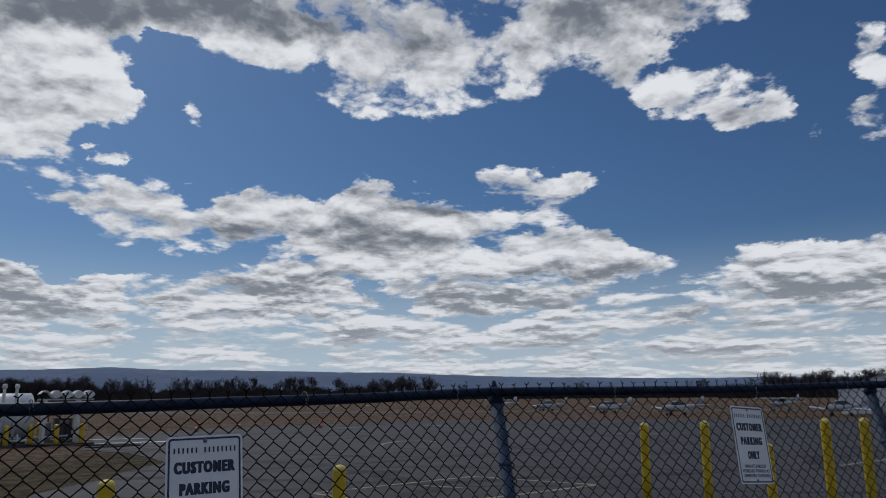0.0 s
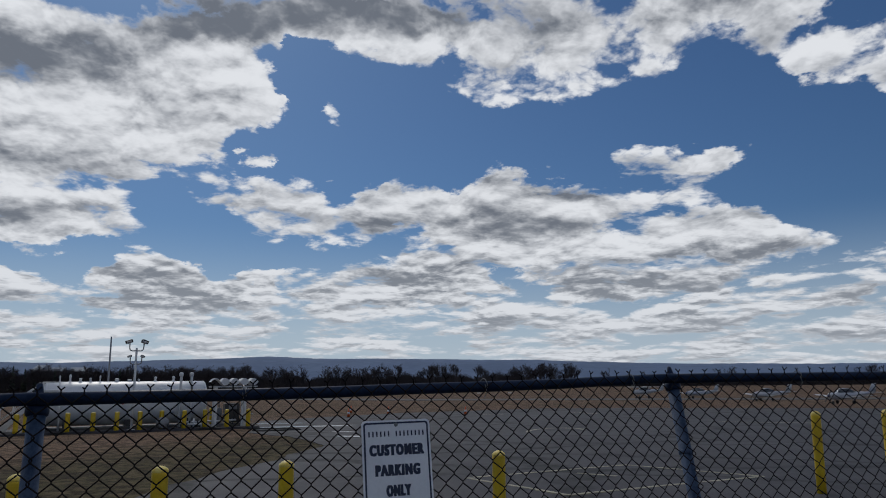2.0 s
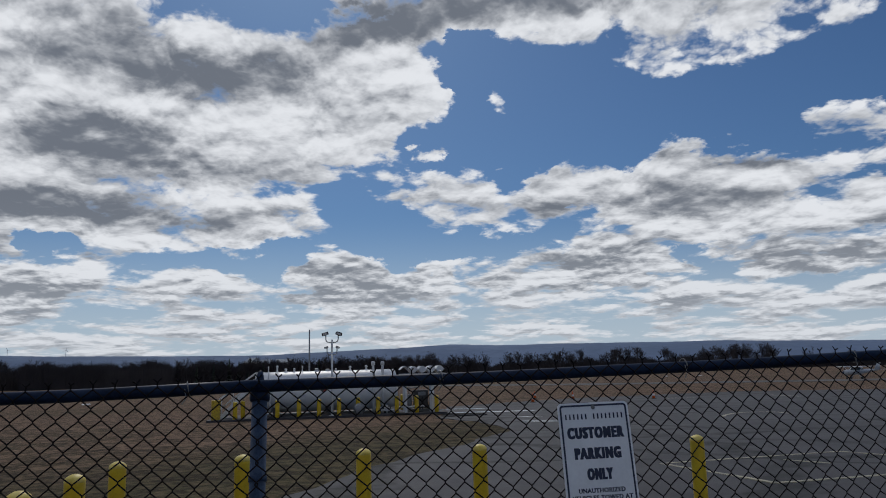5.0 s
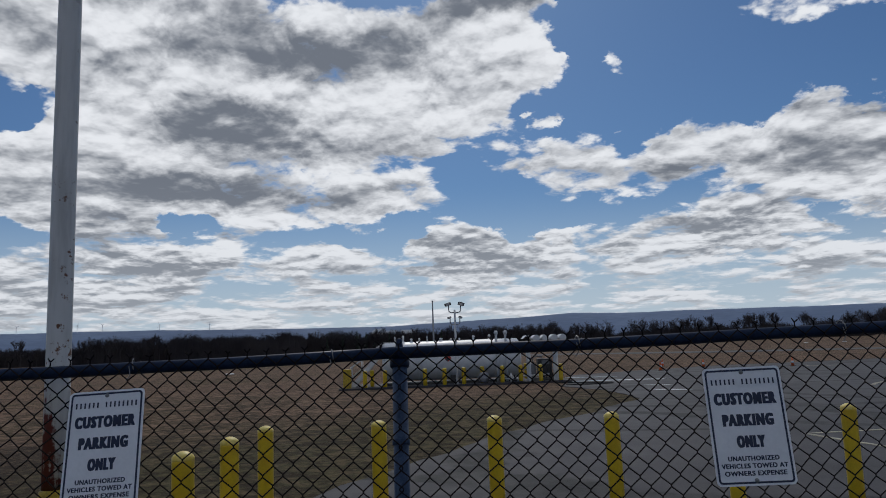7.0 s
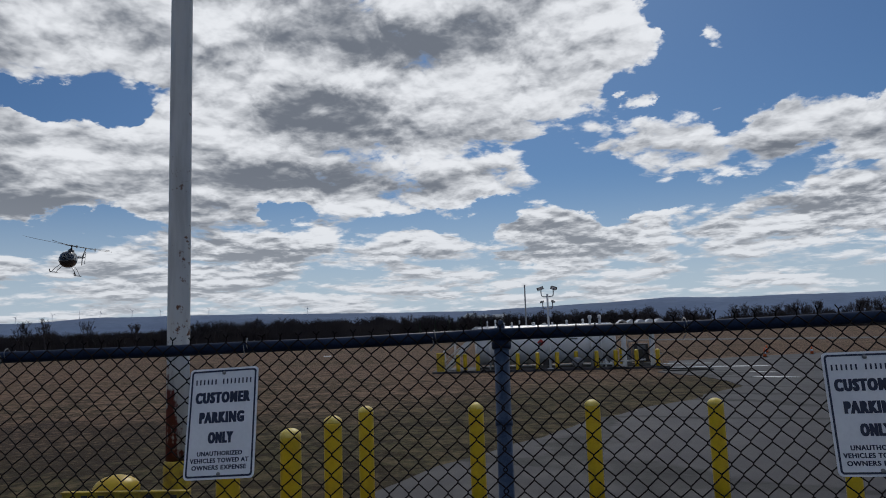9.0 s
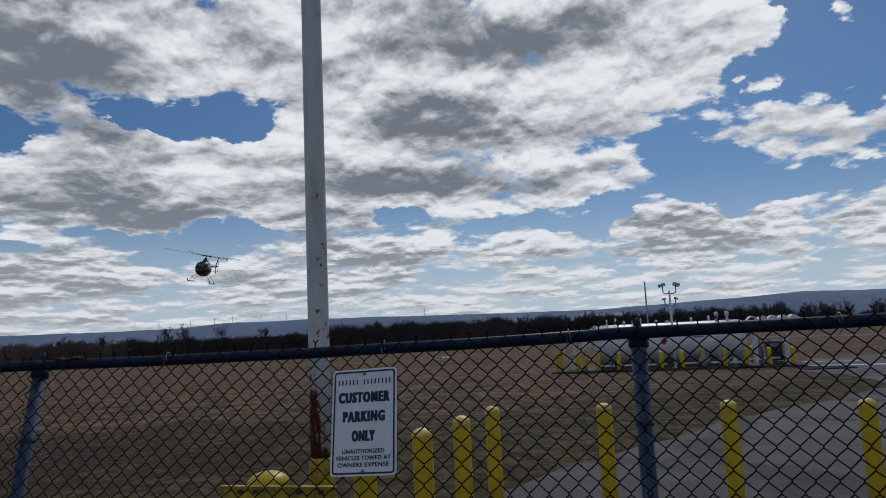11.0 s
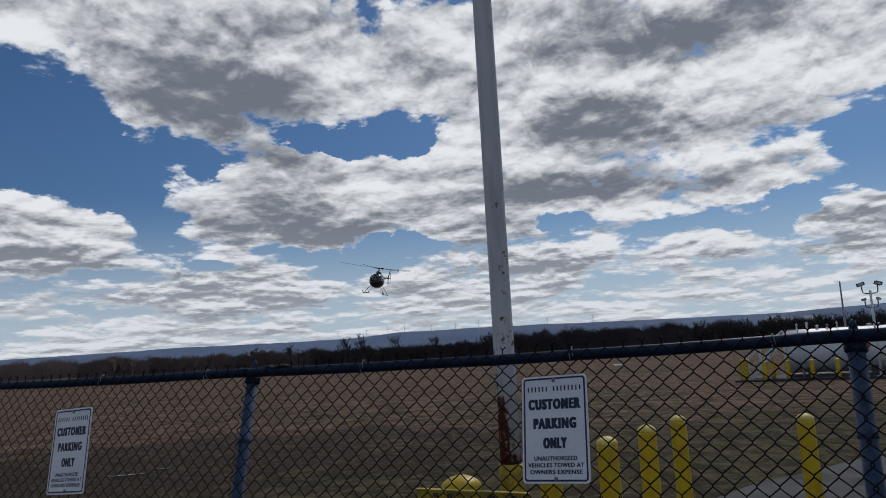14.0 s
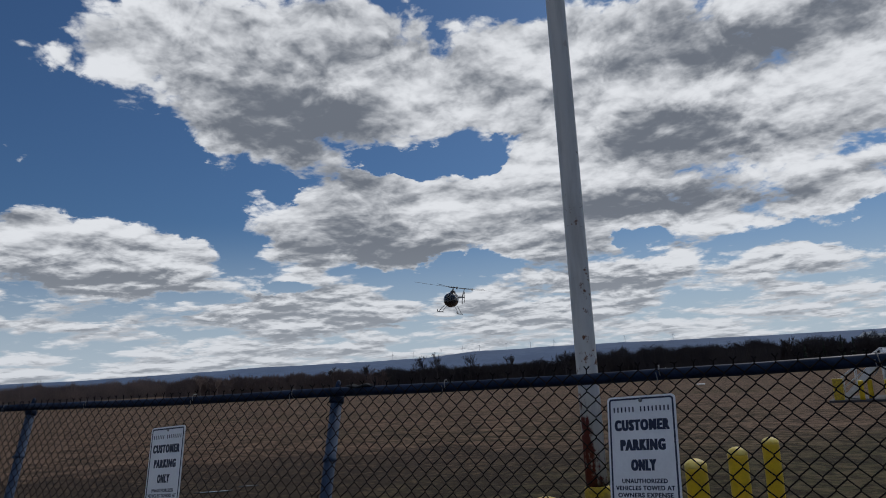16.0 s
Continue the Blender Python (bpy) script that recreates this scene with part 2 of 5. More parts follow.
# grey where the cloud is thick and turned from the sun, bright on its puffs and rims
base = calc(W, "MINIMUM", gathered(SHADES, spot, 0.1), 1.05)
rise = calc(W, "MULTIPLY", calc(W, "SUBTRACT", bank_up, bank_here), calc(W, "MULTIPLY", low_sky, 3.0))
relief = calc(W, "MULTIPLY", calc(W, "SUBTRACT", ball_up, ball), calc(W, "MULTIPLY_ADD", low_sky, 1.7, 0.9))
shade = calc(W, "ADD", calc(W, "ADD", base, relief), calc(W, "ADD", rise, calc(W, "MULTIPLY", calc(W, "SUBTRACT", 0.5, puff), 0.6)))
shade = calc(W, "ADD", shade, calc(W, "MULTIPLY", calc(W, "SUBTRACT", clump_up, clump), 1.25))
shade = calc(W, "ADD", shade, calc(W, "MULTIPLY_ADD", low_sky, 0.24, ease(W, cover, 0.1, 0.8, 0.10, 0.40)))
grey = calc(W, "MULTIPLY", core, ease(W, shade, -0.30, 1.70), None, True)
bright = blend(W, grey, (13.2, 13.6, 14.3), (2.6, 2.95, 3.6))
bright = blend(W, ease(W, height, 0.0, 14.0, 0.42, 0.0), bright, (9.0, 9.7, 10.7))
blue = blend(W, 1.0, heaven.outputs[0], (0.40, 0.60, 0.83), "MULTIPLY")
blue = blend(W, ease(W, height, 0.0, 13.0, 0.85, 0.0), blue, (7.8, 9.2, 10.8))
seen_sky = blend(W, veil, blue, bright)
glow = W.nodes.new("ShaderNodeBackground")
link_in(W, glow.inputs[0], seen_sky)
glow.inputs[1].default_value = 0.06
W.links.new(glow.outputs[0], W.nodes.new("ShaderNodeOutputWorld").inputs[0])
world.cycles.sampling_method, world.cycles.sample_map_resolution = "MANUAL", 512

sun = new("sun", bpy.data.lights.new("sun", "SUN"))
sun.data.energy, sun.data.angle, sun.data.color = 1.0, radians(12), (1.0, 0.95, 0.88)
a, e = radians(SUN_AZ), radians(SUN_EL)
sun.matrix_world = look((0, 0, 60), (60 * math.sin(a) * math.cos(e), -60 * math.cos(a) * math.cos(e), 60 - 60 * math.sin(e)))

# ---------------------------------------------------------------- materials
def surface(name, colour, colour2=None, rough=0.6, metal=0.0, scale=8.0, fine=60.0, bump=0.1, depth=0.01, spread=0.5, rough_var=0.1, jitter=0.0, coat=0.0):
    """A surface of two colours at two scales, with grain, relief and uneven gloss."""
    m = bpy.data.materials.new(name)
    m.use_nodes = True
    T = m.node_tree
    b = T.nodes["Principled BSDF"]
    where = T.nodes.new("ShaderNodeTexCoord").outputs["Object"]
    if jitter:
        chance = T.nodes.new("ShaderNodeObjectInfo").outputs["Random"]
        where = vcalc(T, "ADD", where, combine(T, calc(T, "MULTIPLY", chance, 37.0), calc(T, "MULTIPLY", chance, 11.0), 0.0))
    big = fbm(T, where, scale, 5.0, 0.6)[0]
    small = fbm(T, where, fine, 4.0, 0.6)[0]
    mixed = calc(T, "ADD", calc(T, "MULTIPLY", big, 0.65), calc(T, "MULTIPLY", small, 0.35))
    tone = ease(T, mixed, 0.5 - spread * 0.3, 0.5 + spread * 0.3)
    paint = blend(T, tone, colour, colour2 or tuple(c * 0.75 for c in colour))
    if jitter:
        paint = blend(T, calc(T, "MULTIPLY", chance, jitter), paint, (0.02, 0.02, 0.015))
    link_in(T, b.inputs["Base Color"], paint)
    link_in(T, b.inputs["Roughness"], calc(T, "MULTIPLY_ADD", calc(T, "SUBTRACT", mixed, 0.5), rough_var * 4, rough, True))
    b.inputs["Metallic"].default_value = metal
    b.inputs["Coat Weight"].default_value = coat
    if bump:
        n = T.nodes.new("ShaderNodeBump")
        n.inputs["Strength"].default_value, n.inputs["Distance"].default_value = bump, depth
        link_in(T, n.inputs["Height"], mixed)
        T.links.new(n.outputs[0], b.inputs["Normal"])
    return m


STEEL = surface("galvanised steel weathered blue grey", (0.070, 0.108, 0.180), (0.036, 0.058, 0.104), 0.65, 0.1, 9, 120, 0.15, 0.002)
# same fence steel, darker: the rail's shade is put into the colour
RAIL = surface("rail steel with shade in its colour", (0.015, 0.030, 0.068), (0.008, 0.016, 0.038), 0.48, 0.1, 7, 90, 0.15, 0.002)
WIRE = surface("dark coated wire", (0.008, 0.008, 0.009), (0.016, 0.011, 0.009), 0.65, 0.0, 20, 200, 0.1, 0.001)
YELLOW = surface("yellow safety paint", (0.76, 0.53, 0.012), (0.60, 0.38, 0.010), 0.42, 0, 5, 70, 0.12, 0.003, 0.6, 0.08, 0.10)
# sunlight on the cap tops is painted in as a paler, mottled yellow
YELLOW_SUNLIT = surface("yellow cap with sunlight in its colour", (0.80, 0.66, 0.20), (0.70, 0.50, 0.05), 0.5, 0, 16, 90, 0.2, 0.003, 0.6)
YELLOW_WORN = surface("chipped yellow paint", (0.66, 0.48, 0.02), (0.30, 0.19, 0.03), 0.55, 0, 14, 90, 0.3, 0.004, 0.5)
SIGN_WHITE = surface("white sign sheet", (0.78, 0.79, 0.82), (0.70, 0.71, 0.74), 0.35, 0, 6, 60, 0.03, 0.001)
SIGN_INK = surface("navy sign ink", (0.012, 0.016, 0.045), (0.016, 0.02, 0.05), 0.4, 0, 20, 80, 0)
for m_ in (RAIL, STEEL, WIRE):
    m_.node_tree.nodes["Principled BSDF"].inputs["Specular IOR Level"].default_value = 0.15
BOLT = surface("zinc bolt", (0.25, 0.25, 0.25), None, 0.4, 0.8, 30, 90, 0.1, 0.001)
TANK_WHITE = surface("white tank enamel", (0.76, 0.77, 0.78), (0.60, 0.61, 0.62), 0.38, 0, 1.2, 14, 0.05, 0.01, 0.8)
WHITE_METAL = surface("white painted steel", (0.74, 0.75, 0.76), (0.55, 0.55, 0.54), 0.45, 0, 4, 40, 0.05, 0.005, 0.7)
GREY_METAL = surface("grey painted steel", (0.30, 0.31, 0.32), (0.20, 0.20, 0.21), 0.5, 0.2, 4, 40, 0.1, 0.005)
DARK_METAL = surface("dark machinery steel", (0.05, 0.052, 0.056), (0.09, 0.08, 0.07), 0.5, 0.4, 6, 50, 0.1, 0.005)
CONCRETE = surface("concrete pad", (0.22, 0.21, 0.20), (0.15, 0.145, 0.14), 0.85, 0, 2, 30, 0.3, 0.01)
LENS = surface("lamp lens", (0.5, 0.5, 0.5), None, 0.15, 0, 20, 60, 0)
RED = surface("red hazard mark", (0.5, 0.03, 0.02), (0.4, 0.03, 0.02), 0.45, 0, 10, 60, 0)
ORANGE = surface("orange cone plastic", (0.75, 0.13, 0.02), (0.6, 0.1, 0.02), 0.5, 0, 6, 40, 0.05)
RUBBER = surface("black rubber", (0.02, 0.02, 0.021), (0.03, 0.03, 0.03), 0.75, 0, 10, 60, 0.1)
PLANE_WHITE = surface("white aircraft paint", (0.52, 0.54, 0.57), (0.44, 0.46, 0.49), 0.3, 0, 2, 20, 0)
PLANE_BLUE = surface("dark blue aircraft stripe", (0.02, 0.05, 0.14), (0.03, 0.06, 0.15), 0.3, 0, 2, 20, 0)
HELI_BLACK = surface("gloss black aircraft paint", (0.012, 0.012, 0.014), (0.02, 0.02, 0.022), 0.28, 0, 3, 30, 0, coat=0.3)
DARK_BRUSH = surface("dark brown brush", (0.19, 0.138, 0.120), (0.095, 0.072, 0.066), 0.95, 0, 0.03, 1.0, 0)
BARK = surface("bare winter bark", (0.060, 0.050, 0.050), (0.032, 0.027, 0.030), 0.9, 0, 0.05, 2.0, 0)
BRUSH = surface("leafless brown brush", (0.26, 0.195, 0.165), (0.14, 0.106, 0.095), 0.95, 0, 0.03, 1.0, 0)
EVERGREEN = surface("dark evergreen needles", (0.018, 0.030, 0.020), (0.03, 0.04, 0.025), 0.9, 0, 0.2, 3.0, 0)
# distance haze is put into the ridge's blue base colour
HILL = surface("far wooded ridge, haze in its blue", (0.120, 0.180, 0.290), (0.092, 0.140, 0.235), 1.0, 0, 0.0025, 0.02, 0, spread=0.6)
SHEET = surface("pale hangar sheeting", (0.72, 0.74, 0.77), (0.62, 0.64, 0.67), 0.5, 0, 0.4, 6, 0)
ROOF_SHEET = surface("grey blue roof sheeting", (0.30, 0.35, 0.40), (0.25, 0.29, 0.34), 0.5, 0.1, 0.3, 5, 0)
HOUSE = surface("pale house siding", (0.5, 0.48, 0.45), None, 0.8, 0, 0.4, 5, 0)
PAINT_LINE = surface("worn yellow line paint", (0.46, 0.42, 0.28), (0.17, 0.16, 0.13), 0.75, 0, 3, 30, 0.1, 0.002, 0.5)
TURBINE = surface("white turbine steel", (0.7, 0.7, 0.72), None, 0.5, 0, 0.1, 1, 0)


def glass_mat(name, tint, alpha_rough):
    m = bpy.data.materials.new(name)
    m.use_nodes = True
    b = m.node_tree.nodes["Principled BSDF"]
    b.inputs["Base Color"].default_value = (*tint, 1)
    b.inputs["Roughness"].default_value = alpha_rough
    b.inputs["Transmission Weight"].default_value = 0.6
    return m


GLASS = glass_mat("tinted canopy glass", (0.10, 0.12, 0.14), 0.05)


def pole_paint():
    """White paint, chalky, rusting through in specks and near the foot in long red-brown runs."""
    m = bpy.data.materials.new("white pole paint with rust")
    m.use_nodes = True
    T = m.node_tree
    b = T.nodes["Principled BSDF"]
    where = T.nodes.new("ShaderNodeTexCoord").outputs["Object"]
    x, y, z = split(T, where)
    grain = fbm(T, where, 26.0, 6.0, 0.65)[0]
    runs = fbm(T, vcalc(T, "MULTIPLY", where, (1, 1, 0.12)), 20.0, 4.0, 0.6)[0]
    patch = fbm(T, where, 5.0, 4.0, 0.6)[0]
    specks = ease(T, calc(T, "ADD", grain, calc(T, "MULTIPLY", calc(T, "SUBTRACT", patch, 0.5), 0.7)), 0.63, 0.70)
    specks = calc(T, "MULTIPLY", specks, ease(T, z, 2.0, 3.4, 1.0, 0.25))
    low = ease(T, z, 0.95, 1.62, 1.0, 0.0)
    side = ease(T, calc(T, "ADD", calc(T, "MULTIPLY", x, -0.55), calc(T, "MULTIPLY", y, -0.83)), -0.05, 0.03)
    rust = calc(T, "ADD", calc(T, "MULTIPLY", low, 0.80), calc(T, "MULTIPLY", side, 0.50))
    rust = calc(T, "ADD", rust, calc(T, "MULTIPLY", calc(T, "ADD", calc(T, "SUBTRACT", runs, 0.5), calc(T, "MULTIPLY", calc(T, "SUBTRACT", grain, 0.5), 0.7)), 2.4))
    streak = calc(T, "MULTIPLY", ease(T, rust, 0.60, 0.92), ease(T, z, 1.6, 1.75, 1.0, 0.0))
    foot = ease(T, calc(T, "ADD", z, calc(T, "MULTIPLY", grain, 0.06)), 1.17, 1.22, 1.0, 0.0)
    base = blend(T, ease(T, runs, 0.4, 0.7), (0.62, 0.62, 0.61), (0.48, 0.48, 0.47))
    base = blend(T, specks, base, (0.16, 0.07, 0.035))
    base = blend(T, streak, base, (0.13, 0.024, 0.020))
    base = blend(T, foot, base, (0.045, 0.012, 0.010))
    link_in(T, b.inputs["Base Color"], base)
    b.inputs["Roughness"].default_value = 0.6
    n = T.nodes.new("ShaderNodeBump")
    n.inputs["Strength"].default_value, n.inputs["Distance"].default_value = 0.3, 0.003
    link_in(T, n.inputs["Height"], grain)
    T.links.new(n.outputs[0], b.inputs["Normal"])
    return m


POLE_PAINT = pole_paint()


def ground_mat():
    """Mown winter turf by the apron, tan dead grass across the field, bare earth in patches."""
    m = bpy.data.materials.new("winter turf and dead field grass")
    m.use_nodes = True
    T = m.node_tree
    b = T.nodes["Principled BSDF"]
    where = T.nodes.new("ShaderNodeTexCoord").outputs["Object"]
    x, y, z = split(T, where)
    wide = fbm(T, where, 0.035, 5.0, 0.6)[0]
    mid = fbm(T, where, 0.35, 5.0, 0.65)[0]
    tuft = fbm(T, where, 2.6, 4.0, 0.62)[0]
    mown = fbm(T, vcalc(T, "MULTIPLY", where, (0.75, 0.90, 1)), 1.0, 5.0, 0.62, 0.6)[0]
    swath = fbm(T, combine(T, calc(T, "ADD", calc(T, "MULTIPLY", x, 0.10), calc(T, "MULTIPLY", y, 0.08)), calc(T, "ADD", calc(T, "MULTIPLY", x, -0.55), calc(T, "MULTIPLY", y, 0.70)), 0.0), 1.0, 4.0, 0.6)[0]
    blade = fbm(T, where, 26.0, 3.0, 0.7)[0]
    clod = fbm(T, where, 7.0, 5.0, 0.68, 0.4)[0]
    far = calc(T, "MAXIMUM", calc(T, "ADD", calc(T, "MULTIPLY", x, -1.05), calc(T, "MULTIPLY", y, 0.05)), calc(T, "MULTIPLY_ADD", y, 0.6, -6.0))
    far = calc(T, "ADD", far, calc(T, "MULTIPLY", calc(T, "SUBTRACT", wide, 0.5), 14.0))
    far = calc(T, "ADD", far, calc(T, "MULTIPLY", calc(T, "SUBTRACT", mid, 0.5), 9.0))
    field = ease(T, far, 12.0, 21.0)
    turf = blend(T, ease(T, tuft, 0.38, 0.62), (0.042, 0.046, 0.019), (0.100, 0.100, 0.048))
    turf = blend(T, ease(T, mid, 0.50, 0.72), turf, (0.062, 0.048, 0.031))
    dead = blend(T, ease(T, tuft, 0.3, 0.7), (0.128, 0.090, 0.062), (0.235, 0.170, 0.118))
    dead = blend(T, ease(T, mid, 0.40, 0.75), dead, (0.122, 0.090, 0.062))
    dead = blend(T, ease(T, wide, 0.50, 0.66), dead, (0.082, 0.074, 0.040))
    cover_ = blend(T, field, turf, dead)
    cover_ = blend(T, ease(T, calc(T, "ADD", calc(T, "MULTIPLY", mown, 0.6), calc(T, "MULTIPLY", swath, 0.4)), 0.50, 0.58, 0.0, 0.80), cover_, blend(T, field, (0.108, 0.104, 0.052), (0.275, 0.200, 0.136)))
    cover_ = blend(T, ease(T, mown, 0.40, 0.49, 0.70, 0.0), cover_, (0.028, 0.025, 0.014))
    cover_ = blend(T, ease(T, tuft, 0.41, 0.49, 0.72, 0.0), cover_, (0.034, 0.027, 0.016))
    cover_ = blend(T, ease(T, tuft, 0.53, 0.61, 0.0, 0.65), cover_, blend(T, field, (0.135, 0.112, 0.064), (0.25, 0.185, 0.125)))
    # churned mud by the wet corner of the field
    mud = vcalc(T, "LENGTH", vcalc(T, "MULTIPLY", vcalc(T, "SUBTRACT", where, (-16.0, 0.6, 0.0)), (0.15, 0.11, 0.0)))
    mud = calc(T, "ADD", mud, calc(T, "MULTIPLY", calc(T, "SUBTRACT", mid, 0.5), 2.2))
    cover_ = blend(T, ease(T, mud, 0.55, 1.0, 0.85, 0.0), cover_, (0.036, 0.028, 0.021))
    cover_ = blend(T, ease(T, clod, 0.40, 0.50, 0.55, 0.0), cover_, (0.030, 0.025, 0.015))
    cover_ = blend(T, ease(T, clod, 0.54, 0.66, 0.0, 0.7), cover_, blend(T, field, (0.150, 0.125, 0.072), (0.30, 0.225, 0.155)))
    cover_ = blend(T, ease(T, blade, 0.35, 0.72, 0.35, 0.0), cover_, (0.035, 0.028, 0.018))
    cover_ = blend(T, 1.0, cover_, (1.12, 0.97, 0.93), "MULTIPLY")
    link_in(T, b.inputs["Base Color"], cover_)
    b.inputs["Roughness"].default_value = 0.95
    b.inputs["Specular IOR Level"].default_value = 0.1
    n = T.nodes.new("ShaderNodeBump")
    n.inputs["Strength"].default_value, n.inputs["Distance"].default_value = 0.9, 0.06
    link_in(T, n.inputs["Height"], calc(T, "ADD", tuft, calc(T, "MULTIPLY", blade, 0.4)))
    T.links.new(n.outputs[0], b.inputs["Normal"])
    return m


def asphalt_mat(name, light, dark, crack_scale):
    """Greyed asphalt: stone grain, patches, dark sealed cracks."""
    m = bpy.data.materials.new(name)
    m.use_nodes = True
    T = m.node_tree
    b = T.nodes["Principled BSDF"]
    where = T.nodes.new("ShaderNodeTexCoord").outputs["Object"]
    stain = fbm(T, where, 0.22, 5.0, 0.6)[0]
    mid = fbm(T, where, 1.6, 5.0, 0.65)[0]
    stone = fbm(T, where, 55.0, 3.0, 0.7)[0]
    wob = vcalc(T, "ADD", where, vcalc(T, "SCALE", vcalc(T, "SUBTRACT", fbm(T, where, 0.5, 4.0, 0.6)[1], (0.5, 0.5, 0.5)), 1.6))
    v = T.nodes.new("ShaderNodeTexVoronoi")
    v.feature = "DISTANCE_TO_EDGE"
    v.inputs["Scale"].default_value = crack_scale
    link_in(T, v.inputs["Vector"], vcalc(T, "MULTIPLY", wob, (0.55, 1.25, 1)))
    crack = calc(T, "MULTIPLY", ease(T, v.outputs["Distance"], 0.014, 0.040, 1.0, 0.0), ease(T, stain, 0.35, 0.50, 0.45, 1.0))
    base = blend(T, ease(T, calc(T, "ADD", calc(T, "MULTIPLY", stain, 0.6), calc(T, "MULTIPLY", mid, 0.4)), 0.38, 0.62), dark, light)
    base = blend(T, ease(T, stone, 0.35, 0.7, 0.3, 0.0), base, (0.03, 0.03, 0.03))
    base = blend(T, crack, base, (0.012, 0.012, 0.012))
    link_in(T, b.inputs["Base Color"], base)
    link_in(T, b.inputs["Roughness"], ease(T, mid, 0.3, 0.7, 0.72, 0.88))
    b.inputs["Specular IOR Level"].default_value = 0.38
    n = T.nodes.new("ShaderNodeBump")
    n.inputs["Strength"].default_value, n.inputs["Distance"].default_value = 0.35, 0.01
    link_in(T, n.inputs["Height"], calc(T, "SUBTRACT", calc(T, "ADD", calc(T, "MULTIPLY", stone, 0.4), mid), calc(T, "MULTIPLY", crack, 0.8)))
    T.links.new(n.outputs[0], b.inputs["Normal"])
    return m


TURF = ground_mat()
ASPHALT = asphalt_mat("greyed apron asphalt", (0.070, 0.066, 0.073), (0.040, 0.038, 0.042), 0.16)
ASPHALT_OLD = asphalt_mat("old taxiway asphalt", (0.11, 0.105, 0.102), (0.08, 0.076, 0.074), 0.1)
WATER = surface("shallow rain water", (0.05, 0.05, 0.05), (0.04, 0.04, 0.04), 0.06, 0, 1.0, 12, 0.02, 0.002, 0.5, 0.02)

# ---------------------------------------------------------------- shape helpers
def Shape():
    return bmesh.new()


def box(bm, c, s, turn=None, bevel=0.0):
    """A box of size s round c, turned by a matrix, its edges rounded by bevel."""
    made = bmesh.ops.create_cube(bm, size=1.0)["verts"]
    bmesh.ops.scale(bm, vec=s, verts=made)
    if bevel:
        edges = list({e for v in made for e in v.link_edges})
        made = list({v for f in bmesh.ops.bevel(bm, geom=edges, offset=bevel, segments=2, affect="EDGES", profile=0.7)["faces"] for v in f.verts} | {v for v in made if v.is_valid})
    bmesh.ops.transform(bm, matrix=Matrix.Translation(c) @ (turn or Matrix()), verts=made)
    return bm


def tube(bm, path, radius, sides=8, caps=True, flat=1.0):
    """A round bar along a path; radius is a number or one for each point."""
    pts = [Vector(p) for p in path]
    rad = radius if isinstance(radius, (list, tuple)) else [radius] * len(pts)
    rings = []
    side = None
    for i, p in enumerate(pts):
        d = (pts[min(i + 1, len(pts) - 1)] - pts[max(i - 1, 0)]).normalized()
        if side is None:
            side = d.cross(Vector((0, 0, 1)) if abs(d.z) < 0.9 else Vector((0, 1, 0))).normalized()
        side = (side - d * side.dot(d)).normalized()
        other = d.cross(side)
        rings.append([bm.verts.new(p + (side * math.cos(2 * math.pi * k / sides) + other * math.sin(2 * math.pi * k / sides) * flat) * rad[i]) for k in range(sides)])
    for a, b in zip(rings, rings[1:]):
        for k in range(sides):
            f = bm.faces.new((a[k], a[(k + 1) % sides], b[(k + 1) % sides], b[k]))
            f.smooth = sides > 5
    if caps:
        bm.faces.new(rings[0][::-1])
        bm.faces.new(rings[-1])
    return bm


def lathe(bm, profile, sides=24, at=(0, 0, 0), turn=None):
    """Turns (radius, height) pairs round the z axis."""
    m = Matrix.Translation(at) @ (turn or Matrix())
    rings = []
    for r, h in profile:
        if r < 1e-5:
            rings.append([bm.verts.new(m @ Vector((0, 0, h)))])
        else:
            rings.append([bm.verts.new(m @ Vector((r * math.cos(2 * math.pi * k / sides), r * math.sin(2 * math.pi * k / sides), h))) for k in range(sides)])
    for a, b in zip(rings, rings[1:]):
        for k in range(sides):
            q = [a[k % len(a)], a[(k + 1) % len(a)], b[(k + 1) % len(b)], b[k % len(b)]]
            q = [v for i, v in enumerate(q) if v not in q[:i]]
            if len(q) > 2:
                bm.faces.new(q).smooth = True
    if len(rings[0]) > 1:
        bm.faces.new(rings[0][::-1])
    if len(rings[-1]) > 1:
        bm.faces.new(rings[-1])
    return bm


def slab(bm, outline, z0, z1):
    """A flat plate with the outline, from z0 up to z1."""
    low = [bm.verts.new((x, y, z0)) for x, y in outline]
    high = [bm.verts.new((x, y, z1)) for x, y in outline]
    n = len(outline)
    bm.faces.new(high)
    bm.faces.new(low[::-1])
    for i in range(n):
        bm.faces.new((low[i], low[(i + 1) % n], high[(i + 1) % n], high[i]))
    return bm


def finish(bm, name, mat):
    bmesh.ops.recalc_face_normals(bm, faces=bm.faces)
    me = bpy.data.meshes.new(name)
    bm.to_mesh(me)
    bm.free()
    me.materials.append(mat)
    return me


def raw(name, verts, faces, mat, smooth=False):
    me = bpy.data.meshes.new(name)
    me.from_pydata(verts, [], faces)
    me.polygons.foreach_set("use_smooth", [smooth] * len(faces))
    me.materials.append(mat)
    me.update()
    return me


def thing(name, m, label, category, group="", kind=""):
    ob = new(name)
    ob.empty_display_size = 0.2
    ob.matrix_world = m
    return tagged(ob, label, category, group, kind)


